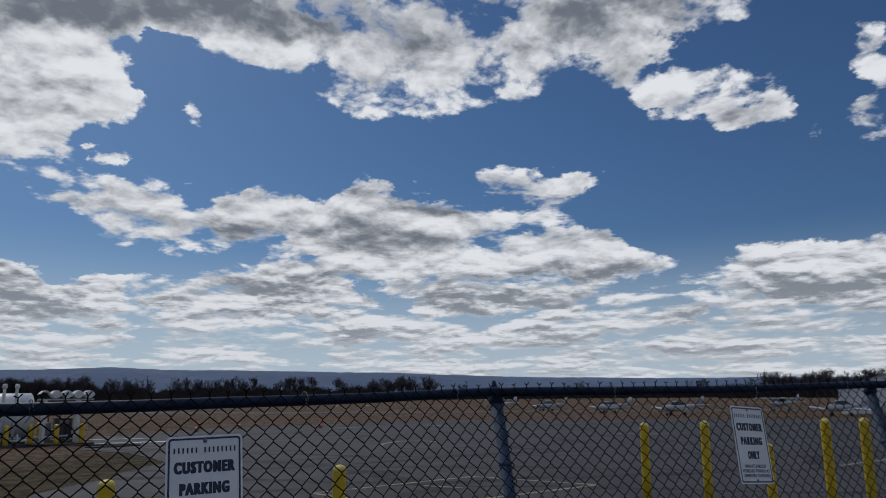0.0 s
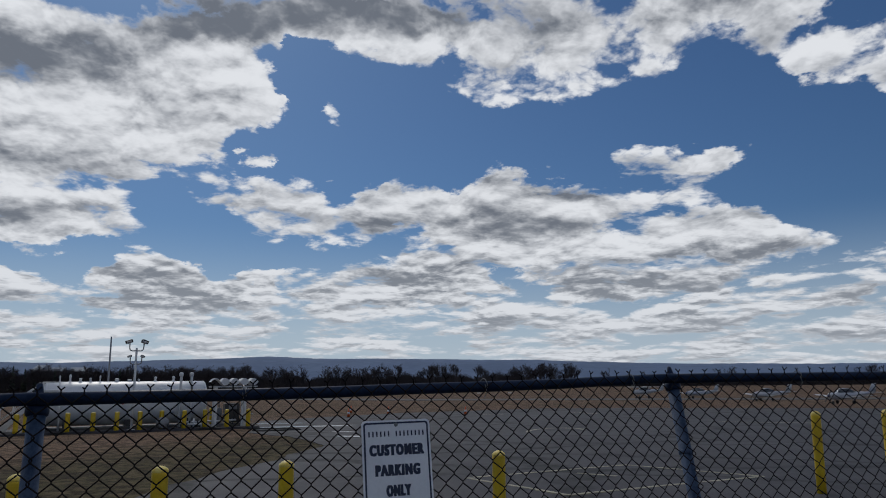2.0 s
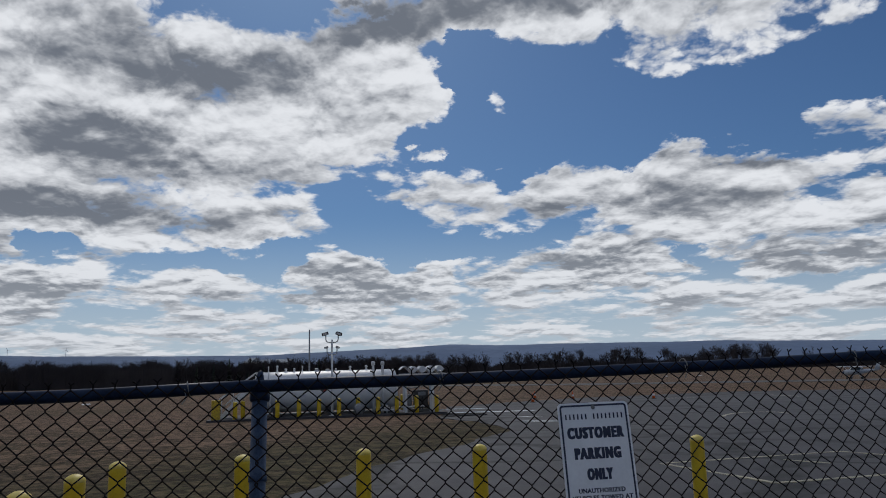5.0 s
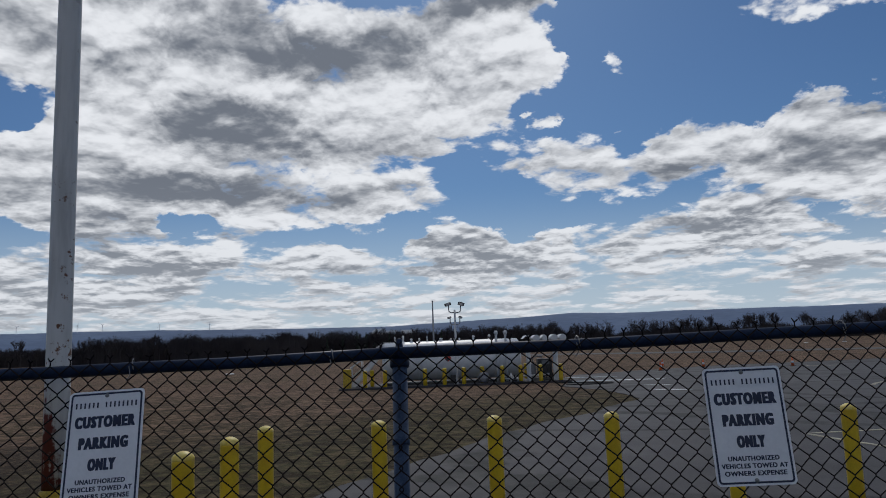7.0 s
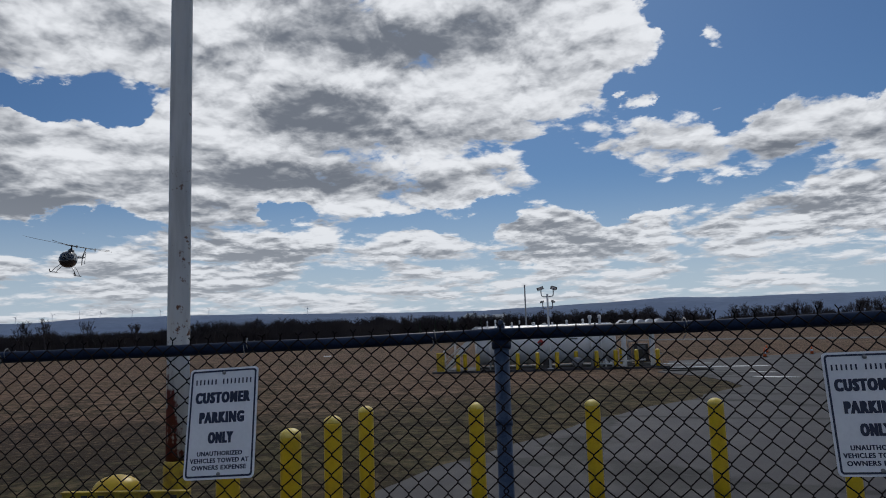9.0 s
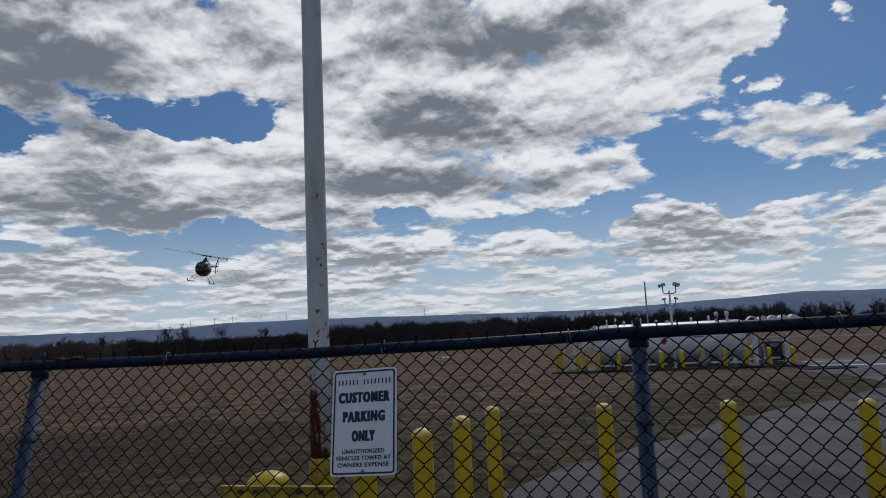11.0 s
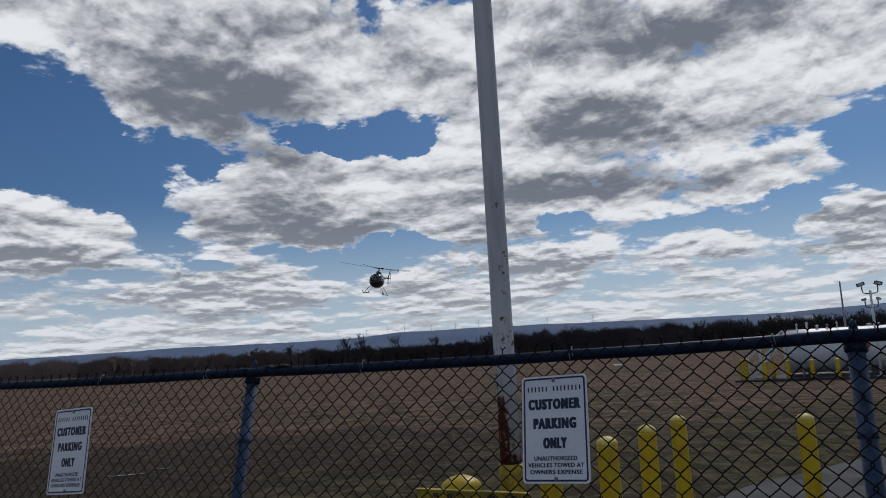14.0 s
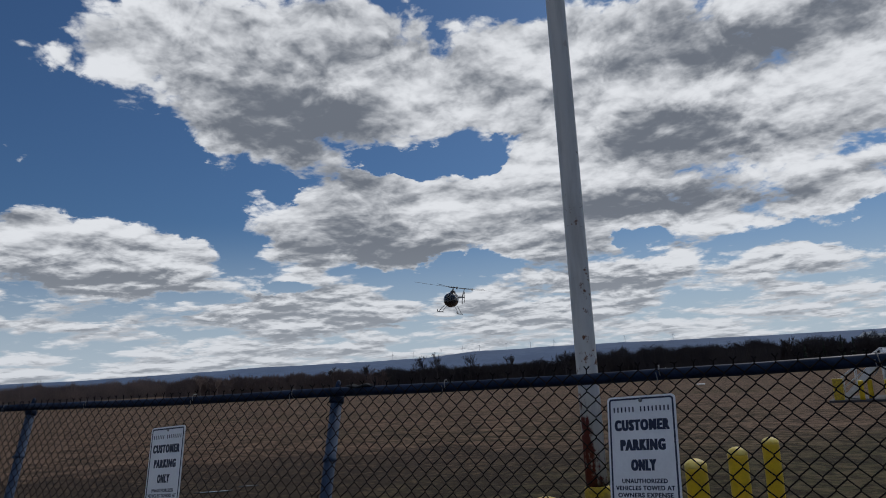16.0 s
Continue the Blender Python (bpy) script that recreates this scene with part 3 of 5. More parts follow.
def part(name, bm, mat, parent, label="", kind=""):
    ob = new(name, bm if isinstance(bm, bpy.types.Mesh) else finish(bm, name, mat))
    ob.parent = parent
    return tagged(ob, label, "", "", kind)


def solid(name, bm, mat, label, category, kind="", group="", m=None):
    ob = new(name, bm if isinstance(bm, bpy.types.Mesh) else finish(bm, name, mat))
    if m:
        ob.matrix_world = m
    return tagged(ob, label, category, group, kind)


def turned(rx=0, ry=0, rz=0):
    return pose(0, 0, 0, rx, ry, rz)


# ---------------------------------------------------------------- ground
FALL_R = [0, 12, 28, 44, 70, 130, 250, 430, 800]
FALL_Z = [0, 0, -0.27, -0.63, -0.98, -1.35, -1.2, -0.7, -0.6]


def ground_z(x, y):
    """The field falls gently away from the car park and rises again to the woods."""
    return float(np.interp(math.hypot(x, y), FALL_R, FALL_Z))


def ground_sheet():
    rings, sides = [0.0] + [2.0 * 1.10 ** k for k in range(82)], 120
    verts, faces = [(0, 0, 0)], []
    for r in rings[1:]:
        for k in range(sides):
            a = 2 * math.pi * k / sides
            x, y = r * math.cos(a), r * math.sin(a)
            dip = min(0.0, (noise.noise(Vector((x * 0.12, y * 0.12, 3.0))) - 0.3) * 0.03) if 7 < r < 80 else 0
            verts.append((x, y, ground_z(x, y) + dip))
    for k in range(sides):
        faces.append((0, 1 + k, 1 + (k + 1) % sides))
    for j in range(len(rings) - 2):
        o = 1 + j * sides
        for k in range(sides):
            k2 = (k + 1) % sides
            faces.append((o + k, o + sides + k, o + sides + k2, o + k2))
    return raw("ground", verts, faces, TURF, True)


def paving(outline, lift, step):
    """A thin sheet with the outline, laid on the falling ground, with a skirt at its edge."""
    bm = bmesh.new()
    bm.faces.new([bm.verts.new((x, y, 0)) for x, y in outline])
    xs, ys = [p[0] for p in outline], [p[1] for p in outline]
    for axis, lo, hi in ((0, min(xs), max(xs)), (1, min(ys), max(ys))):
        c = lo + step
        while c < hi:
            p = [0, 0, 0]
            n = [0, 0, 0]
            p[axis], n[axis] = c, 1
            bmesh.ops.bisect_plane(bm, geom=bm.verts[:] + bm.edges[:] + bm.faces[:], plane_co=p, plane_no=n)
            c += step
    bmesh.ops.triangulate(bm, faces=bm.faces)
    rim = [e for e in bm.edges if e.is_boundary]
    for v in bm.verts:
        v.co.z = ground_z(v.co.x, v.co.y) + lift
    low = bmesh.ops.extrude_edge_only(bm, edges=rim)["geom"]
    for v in low:
        if isinstance(v, bmesh.types.BMVert):
            v.co.z -= lift + 0.05
    return bm


solid("ground", ground_sheet(), TURF, "winter airfield turf, olive near and tan farther out", "ground", "structure")
APRON = [(-6.1, 4.6), (-6.5, 5.5), (-6.85, 6.7), (-7.16, 8.7), (-7.9, 12.2), (-8.4, 17.3), (-8.9, 20.5), (-9.3, 23.0), (-12.6, 28.0), (-17.0, 32.6), (-19.5, 39.1),
         (-22.0, 43.7), (-24.9, 49.7), (-23.5, 58.8), (-20.8, 69.3), (-15.1, 75.6), (-8.2, 84.8), (1.6, 86.8), (11.4, 85.3), (36.3, 83.1), (75.0, 80.0), (110.0, 60.0), (110.0, 6.0), (7.0, 8.0), (2.5, 6.6), (-2.5, 5.2)]


def ragged(outline, step=0.5, much=0.12):
    """The outline with its long edges broken up into an uneven line."""
    out = []
    for (x0, y0), (x1, y1) in zip(outline, outline[1:] + outline[:1]):
        n = max(1, int(math.hypot(x1 - x0, y1 - y0) / step))
        for i in range(n):
            x, y = x0 + (x1 - x0) * i / n, y0 + (y1 - y0) * i / n
            out.append((x + much * noise.noise(Vector((x, y, 0.5))), y + much * noise.noise(Vector((x, y, 9.5)))))
    return out


solid("pavement_apron", paving(ragged(APRON, 0.7, 0.22), 0.014, 4.0), ASPHALT, "grey weathered asphalt aircraft apron with cracks", "apron", "structure")
TAXI = [(-150, 168), (-81, 158), (-39, 142), (20, 136), (110, 124), (240, 100), (240, 112), (110, 138), (20, 150), (-39, 156), (-81, 172), (-150, 184)]
solid("road_taxiway", paving(ragged(TAXI, 5, 0.8), 0.03, 10.0), ASPHALT_OLD, "old grey taxiway strip across the field", "taxiway", "structure")
LOT = [(6.0, 4.4), (2.3, 3.2), (0.0, 2.4), (-2.0, 1.1), (-4.1, -0.7), (-6.2, -2.6), (-9.5, -5.5), (-4, -14), (14, -8)]
solid("pavement_lot", slab(Shape(), LOT, -0.05, 0.012), ASPHALT, "grey asphalt car park beside the fence", "car park", "structure")


def stripe(a, b, wide=0.10):
    (x0, y0), (x1, y1) = a, b
    d = Vector((x1 - x0, y1 - y0)).normalized() * wide / 2
    n = Vector((-d.y, d.x))
    solid("painted_line", paving(ragged([(x0 + n.x, y0 + n.y), (x0 - n.x, y0 - n.y), (x1 - n.x, y1 - n.y), (x1 + n.x, y1 + n.y)], 0.6, 0.03), 0.019, 3.0), PAINT_LINE,
          "worn yellow tie-down line on the apron", "line marking", "structure")


for a_, b_ in (((-2.80, 13.85), (0.17, 16.93)), ((0.17, 16.93), (2.60, 15.0)), ((2.60, 15.0), (-0.82, 11.71)), ((-0.82, 11.71), (-2.80, 13.85)), ((-0.82, 14.98), (-0.06, 14.59))):
    stripe(a_, b_)
stripe((9.55, 19.66), (14.83, 24.52)), stripe((-3.65, 71.2), (-1.05, 66.0), 0.35), stripe((-11.65, 65.0), (-9.2, 65.1), 0.35), stripe((6.31, 47.7), (11.9, 46.2), 0.2)
for k in range(7):                                   # a worn painted arc
    g0, g1 = radians(200 - 24 * k), radians(176 - 24 * k)
    stripe((-2.4 + 1.3 * math.cos(g0), 33.5 + 3.8 * math.sin(g0)), (-2.4 + 1.3 * math.cos(g1), 33.5 + 3.8 * math.sin(g1)), 0.16)


def puddle(x, y, long, wide, turn, lift=0.018):
    out = []
    for k in range(36):
        a = 2 * math.pi * k / 36
        r = 1 + 0.45 * noise.noise(Vector((math.cos(a) * 1.6 + x, math.sin(a) * 1.6 + y, 0)))
        out.append((long / 2 * math.cos(a) * r, wide / 2 * math.sin(a) * r))
    solid("puddle", slab(Shape(), out, -0.01, 0.002), WATER, "shallow rain puddle shining with the sky", "puddle", "structure", "", pose(x, y, ground_z(x, y) + lift, 0, 0, turn))


puddle(-17.3, 40.6, 5.6, 1.0, 30), puddle(-10.1, 28.4, 1.8, 0.55, 0), puddle(-21.4, 45.4, 3.6, 0.6, 20), puddle(-12.4, 33.2, 1.3, 0.3, 12)
puddle(-13.9, 0.1, 0.62, 0.085, 80, 0.006), puddle(-14.3, 0.65, 0.34, 0.06, 75, 0.006)

# ---------------------------------------------------------------- fence: rail line, leaning away from the car park
LEAN = math.tan(radians(12))
POSTS = [(-10.4, -4.95, 1.64), (-8.36, -3.15, 1.635), (-6.30, -1.38, 1.63), (-4.21, 0.435, 1.633), (-2.13, 2.20, 1.662), (0.18, 3.80, 1.72), (2.69, 4.92, 1.75), (5.25, 5.75, 1.78)]
RAIL_R, POST_R, MESH = 0.024, 0.030, 0.074


def bay_frame(i):
    a, b = Vector(POSTS[i]), Vector(POSTS[i + 1])
    d = (b - a)
    out = Vector((-d.y, d.x, 0)).normalized()      # away from the car park
    return a, b, d, out


def post_foot(i):
    x, y, z = POSTS[i]
    j = min(max(i, 1), len(POSTS) - 2)
    d = Vector(POSTS[j + 1]) - Vector(POSTS[j - 1])
    out = Vector((-d.y, d.x, 0)).normalized()
    return Vector((x, y, 0)) - out * LEAN * z - Vector((0, 0, 0.05)), out


fence = thing("chain_link_fence", pose(0, 0, 0), "dark weathered chain-link fence leaning outward beside a car park", "fence")


def fence_post(i):
    foot, out = post_foot(i)
    top = Vector(POSTS[i]) + out * 0.035
    d = (top - foot).normalized()
    bm = Shape()
    tube(bm, [foot, foot + d * 0.4, top - d * 0.035], POST_R, 20)
    post = part("post", bm, STEEL, fence, "blue-grey galvanised fence post")
    cap = Shape()
    up_ = d.to_track_quat("Z", "Y").to_matrix().to_4x4()
    lathe(cap, [(0.033, -0.062), (0.038, -0.058), (0.0395, -0.046), (0.0395, -0.034), (0.036, -0.028), (0.029, -0.008), (0.018, 0.012), (0.014, 0.035), (0.010, 0.055), (0.0, 0.062)], 18, top, up_)
    part("cap", cap, RAIL, post, "domed post cap holding the rail")
    for f in (0.3, 0.55, 0.8):
        band = Shape()
        lathe(band, [(POST_R + 0.001, -0.011), (POST_R + 0.004, -0.010), (POST_R + 0.004, 0.010), (POST_R + 0.001, 0.011)], 18, foot.lerp(top, f), up_)
        box(band, foot.lerp(top, f) - out * (POST_R + 0.008), (0.014, 0.022, 0.016), up_, 0.002)
        part("tie_band", band, STEEL, post)


for i in range(len(POSTS)):
    fence_post(i)


def rail(i):
    a, b, d, out = bay_frame(i)
    bm = Shape()
    n = 8
    tube(bm, [a.lerp(b, k / n) - Vector((0, 0, 0.010 * math.sin(math.pi * k / n) + 0.002 * random.uniform(-1, 1))) for k in range(n + 1)], RAIL_R, 14)
    part("top_rail", bm, RAIL, fence, "galvanised top rail, shade put into its dark colour")


for i in range(len(POSTS) - 1):
    rail(i)


def fabric(i):
    """The woven diamonds of one bay: bent wires hooked into one another, their ends twisted above the rail."""
    a, b, d, out = bay_frame(i)
    flat = Vector((d.x, d.y, 0)).normalized()
    length = math.hypot(d.x, d.y)
    cols = int(round(length / (MESH / 2)))
    verts, faces = [], []
    r = 0.0026

    def put(p, q):
        w = (q - p).normalized()
        s1 = w.cross(out).normalized() * r
        s2 = w.cross(s1).normalized() * r
        o = len(verts)
        for c in (p, q):
            verts.extend((c + s1, c + s2, c - s1, c - s2))
        for k in range(4):
            k2 = (k + 1) % 4
            faces.append((o + k, o + k2, o + 4 + k2, o + 4 + k))

    def place(u, h, off):
        f = u / length
        top_z = a.z + (b.z - a.z) * f + 0.028
        sag = 0.012 * noise.noise(Vector((u * 0.9 + i * 7, h * 1.3, 0.0)))
        wob = Vector((0.004 * noise.noise(Vector((u * 3 + i, h * 3, 5.0))), 0, 0)).x
        p = Vector((a.x, a.y, 0)) + flat * (u + wob) - out * (LEAN * h + RAIL_R + 0.006 - off + sag)
        p.z = top_z - h + 0.004 * noise.noise(Vector((u * 2, h * 2, i)))
        return p
    step = length / cols
    rows = int(1.64 / (MESH / 2))
    for c in range(cols):
        last = None
        for k in range(rows + 1):
            lean_right = (k + c) % 2
            p = place((c + lean_right) * step, 0.012 + k * MESH / 2, 0.0025 if k % 2 else -0.0025)
            turn_ = Vector((0, 0, 0.0035))         # the twist where two wires hook
            if last is not None:
                put(last, p + turn_)
            put(p + turn_, p - turn_)
            last = p - turn_
        # twisted end
        if c % 2 == 0:
            base = place((c + (c % 2)) * step, 0.012, 0)
            for s in (-1, 1):
                tip = base + flat * (0.011 * s + random.uniform(-.004, .004)) + Vector((0, 0, 0.026 + random.uniform(-.006, .006))) + out * random.uniform(-.006, .006)
                put(base, base + Vector((0, 0, 0.014)))
                put(base + Vector((0, 0, 0.014)), tip)
    part("chain_link_mesh", raw("chain_link_mesh", [tuple(v) for v in verts], faces, WIRE), WIRE, fence, "dark woven diamond wire mesh", "stuff")
    # wire ties over the rail
    for f in (0.25, 0.62, 0.9):
        c = a.lerp(b, f)
        bm = Shape()
        u_ = d.normalized()
        n_ = 9
        tube(bm, [c + (out * math.cos(g) + Vector((0, 0, 1)) * math.sin(g)) * (RAIL_R + 0.003) + u_ * 0.004 * g for g in [2 * math.pi * k / n_ for k in range(n_ + 2)]], 0.0022, 5)
        tube(bm, [c - out * 0.03 + Vector((0, 0, 0.0)), c - out * 0.034 + Vector((0, 0, -0.035)) + u_ * 0.006, c - out * 0.038 + Vector((0, 0, -0.055)) - u_ * 0.008], 0.002, 5)
        part("wire_tie", bm, BOLT, fence)


for i in range(len(POSTS) - 1):
    fabric(i)


# ---------------------------------------------------------------- parking signs wired to the fence
def letters(text, wide, high, fat, x, y, bold=0.0):
    """The words as a flat mesh, fitted to a width and height, centred at x, y."""
    cu = bpy.data.curves.new("words", "FONT")
    cu.body, cu.align_x, cu.align_y, cu.offset, cu.resolution_u = text, "CENTER", "CENTER", fat, 3
    cu.space_character = 1.0 + fat * 4 + bold * 45
    ob = bpy.data.objects.new("words", cu)
    scene.collection.objects.link(ob)
    dg = bpy.context.evaluated_depsgraph_get()
    dg.update()
    me = bpy.data.meshes.new_from_object(ob.evaluated_get(dg))
    bpy.data.objects.remove(ob)
    co = np.array([v.co[:] for v in me.vertices])
    lo, hi = co.min(0), co.max(0)
    kx, ky = (wide - 2 * bold) / (hi[0] - lo[0]), (high - 0.4 * bold) / (hi[1] - lo[1])
    faces0 = [tuple(p.vertices) for p in me.polygons]
    verts, faces = [], []
    for j, (sx, sy) in enumerate(((-1, -.2), (-1, .2), (-.4, -.2), (.4, .2), (1, -.2), (1, .2)) if bold else ((0, 0),)):
        o = len(verts)
        for c in co:
            verts.append(((c[0] - (lo[0] + hi[0]) / 2) * kx + x + sx * bold, (c[1] - (lo[1] + hi[1]) / 2) * ky + y + sy * bold, 0.0021 + 0.00006 * j))
        faces += [tuple(o + i for i in f) for f in faces0]
    return raw("lettering", verts, faces, SIGN_INK)


def rounded(w, h, r, n=6):
    pts = []
    for cx, cy, a0 in ((w / 2 - r, h / 2 - r, 0), (-w / 2 + r, h / 2 - r, 90), (-w / 2 + r, -h / 2 + r, 180), (w / 2 - r, -h / 2 + r, 270)):
        for k in range(n + 1):
            g = radians(a0 + 90 * k / n)
            pts.append((cx + r * math.cos(g), cy + r * math.sin(g)))
    return pts


def parking_sign(m):
    sign = thing("parking_sign", m, "white metal customer parking sign with navy lettering, bolted to fence mesh", "sign", "parking signs on the fence")
    part("plate", slab(Shape(), rounded(0.305, 0.457, 0.018), -0.0015, 0.0015), SIGN_WHITE, sign)
    o, q = rounded(0.289, 0.441, 0.014), rounded(0.2735, 0.4255, 0.008)
    n = len(o)
    verts = [(x, y, 0.0021) for x, y in o] + [(x, y, 0.0021) for x, y in q]
    part("border", raw("border", verts, [(k, (k + 1) % n, n + (k + 1) % n, n + k) for k in range(n)], SIGN_INK), SIGN_INK, sign, "navy border line")
    top = 0.2285
    bar = finish(box(Shape(), (0, 0, 0.0021), (0.0062, 0.022, 0.0006)), "name_bar", SIGN_INK)
    for k in range(15):                    # a firm's name as plain bars
        if k != 6:
            part("name_bar", bar, SIGN_INK, sign, "navy bar").location = (-0.1205 + 0.0172 * k, top - 0.057, 0)
    for text, wide, high, fat, y in (("CUSTOMER", 0.244, 0.047, 0.03, 0.124), ("PARKING", 0.199, 0.047, 0.03, 0.207), ("ONLY", 0.111, 0.047, 0.03, 0.290),
                                     ("UNAUTHORIZED", 0.197, 0.0185, 0.018, 0.354), ("VEHICLES TOWED AT", 0.255, 0.0185, 0.018, 0.382), ("OWNERS EXPENSE", 0.237, 0.0185, 0.018, 0.410)):
        part("lettering", letters(text, wide, high, fat, 0, top - y, 0.0033 if high > 0.03 else 0.0008), SIGN_INK, sign)
    for y in (top - 0.020, -top + 0.020):
        b = Shape()
        lathe(b, [(0.0085, 0.0), (0.0085, 0.002), (0.006, 0.0045), (0.0, 0.005)], 12, (0, y, 0.0015))
        part("bolt", b, BOLT, sign)
    return sign


def sign_pose(i, f, drop, off, tip, yaw, roll):
    """On bay i, at the share f of its length, its centre drop below the rail, facing the car park."""
    a, b, d, out = bay_frame(i)
    c = a.lerp(b, f)
    c = c - out * (LEAN * drop + RAIL_R + off) - Vector((0, 0, drop))
    up_ = (Vector((0, 0, 1)) + out * LEAN).normalized()
    x = Vector((d.x, d.y, 0)).normalized()
    x = x - up_ * x.dot(up_)
    m = Matrix((x, up_, x.cross(up_))).transposed().to_4x4()
    return Matrix.Translation(c) @ m @ turned(tip, yaw, roll)


parking_sign(sign_pose(5, 0.556, 0.322, 0.045, 4.0, 9.0, -1.7) @ Matrix.Scale(0.93, 4))
parking_sign(sign_pose(4, 0.4647, 0.3414, 0.030, 4.0, -3.0, 0.3) @ Matrix.Scale(0.938, 4))
parking_sign(sign_pose(3, 0.5993, 0.292, 0.030, -0.8, -4.6, 1.3) @ Matrix.Scale(0.920, 4))
parking_sign(sign_pose(2, 0.590, 0.377, 0.034, 3.0, -3.0, 2.9))


# ---------------------------------------------------------------- bollards on the airfield side
def bollard(name="bollard"):
    ob = thing(name, pose(0, 0, 0), "yellow steel bollard with a domed plastic sleeve", "bollard", "bollards along the fence")
    bm = Shape()
    r = 0.071
    lathe(bm, [(r, -0.06), (r, 0.3), (r * 1.002, 0.6), (r, 0.955), (r * 1.0, 0.982)], 28)
    part("sleeve", bm, YELLOW, ob)
    cap = Shape()
    lathe(cap, [(r * 1.004, 0.974), (r * 1.012, 0.980), (r * 1.0, 0.992), (r * 0.90, 1.004), (r * 0.68, 1.016), (r * 0.36, 1.027), (0, 1.031)], 28)
    part("cap", cap, YELLOW_SUNLIT, ob, "domed yellow cap, sunlight put into its paler colour")
    return ob


first = None
for x, y, top, tilt in ((-4.52, 2.86, 1.07, 0.5), (-4.95, 3.55, 1.06, -0.5), (-5.65, 4.49, 1.02, 0), (-4.80, 5.11, 1.03, 0.5), (-4.04, 5.89, 1.02, 0), (-3.15, 6.58, 1.01, -0.5), (-2.25, 7.32, 0.86, 0),
                        (-1.35, 8.05, 0.99, -1), (3.00, 12.6, 1.24, -1.0), (3.93, 12.35, 1.27, -1.5), (4.75, 11.85, 0.93, 0), (5.55, 11.63, 1.32, -1.5), (6.02, 11.4, 1.33, -1.0), (-4.36, 2.29, 1.02, 0)):
    if first is None:
        first = bollard()
        ob = first
    else:
        ob = copy_thing(first, pose(0, 0, 0))
    ob.matrix_basis = pose(x, y, top - 1.03, 0, tilt, random.uniform(0, 360))
    # a taller stand keeps the cap at its height with the foot in the ground
    if top > 1.05:
        ob.matrix_basis = pose(x, y, 0.0, 0, tilt, random.uniform(0, 360)) @ Matrix.Diagonal((1, 1, top / 1.03, 1))


# ---------------------------------------------------------------- tall rusting pole with its yellow base and guard
POLE = (-3.457, 1.512)
pole = thing("flag_pole", pose(*POLE, 0), "tall white steel pole with rust runs and a yellow foot", "pole")
bm = Shape()
tube(bm, [(0, 0, 1.12), (0, 0, 1.6), (0, 0, 3.0), (0, 0, 6.0), (0, 0, 8.5)], [0.050, 0.050, 0.049, 0.045, 0.041], 28)
part("shaft", bm, POLE_PAINT, pole, "white shaft, paint flaking and rusting")
bm = Shape()
lathe(bm, [(0.060, 0.0), (0.060, 1.13), (0.057, 1.145), (0.049, 1.15)], 28)
part("foot_sleeve", bm, YELLOW_WORN, pole, "chipped yellow foot sleeve")
guard = thing("pipe_guard", pose(-3.42, 1.23, 0), "yellow bollard with a bolted steel channel across it", "bollard")
bm = Shape()
lathe(bm, [(0.086, 0), (0.086, 1.06), (0.091, 1.063), (0.091, 1.088), (0.088, 1.094), (0.076, 1.108), (0.052, 1.122), (0.026, 1.130), (0, 1.132)], 32)
part("post", bm, YELLOW, guard)
along = Vector((0.78, 0.62, 0)).normalized()
chan = Matrix.Rotation(math.atan2(along.y, along.x), 4, "Z")
bm = Shape()
box(bm, (0, 0, 1.062), (0.53, 0.006, 0.050), chan, 0.002)
box(bm, (0, 0, 1.085), (0.53, 0.030, 0.006), chan, 0.002)
box(bm, (0, 0, 1.039), (0.53, 0.030, 0.006), chan, 0.002)
ch = part("channel", bm, YELLOW_WORN, guard, "chipped yellow channel with dark bolt slots")
ch.matrix_basis = Matrix.Translation(along * 0.095 + Vector((along.y, -along.x, 0)) * 0.104)
for k in (-0.17, -0.10, 0.10, 0.20):
    bm = Shape()
    box(bm, tuple(along * k + Vector((along.y, -along.x, 0)) * 0.004 + Vector((0, 0, 1.063))), (0.026, 0.006, 0.018), chan, 0.002)
    part("slot", bm, DARK_METAL, ch, "dark bolt slot")

# ---------------------------------------------------------------- a strip of dark cloth caught on the rail, and a hose on the apron
a_, b_, d_, out_ = bay_frame(3)
u_ = d_.normalized()
bm = Shape()
for k in range(2):
    tube(bm, [a_ + u_ * (0.10 + 0.16 * f) + Vector((0, 0, 0.021 + 0.006 * math.sin(9 * f + k))) - out_ * (0.012 * k) for f in (0, 0.2, 0.4, 0.6, 0.8, 1.0)], [0.006, 0.012, 0.010, 0.013, 0.010, 0.004], 7, True, 0.7)
solid("cloth_strip", bm, RUBBER, "scrap of black cloth lying along the fence rail", "cloth")
bm = Shape()
run_ = [(-19.6, 37.2), (-18.9, 36.9), (-17.4, 36.6), (-16.0, 36.4), (-15.6, 35.6), (-16.2, 34.4), (-16.9, 33.9), (-17.6, 34.3)]
tube(bm, [(x, y, ground_z(x, y) + 0.045) for x, y in run_], 0.035, 8)
solid("fuel_hose", bm, RUBBER, "black fuel hose lying in a loop on the apron", "hose")

# ---------------------------------------------------------------- fuel tank stand
TANK = pose(-29.92, 30.70, -0.612, 0, 0, 38.0) @ Matrix.Scale(1.36, 4)     # x along the tank, y away from the car park


def local(x, y, z=0.0, rz=0.0):
    return TANK @ pose(x, y, z, 0, 0, rz)


# the pad's dark asphalt colour stands in for the shade under the tank
pad = Shape()
box(pad, (4.75, 1.6, 0.02), (9.9, 3.6, 0.14), None, 0.02)
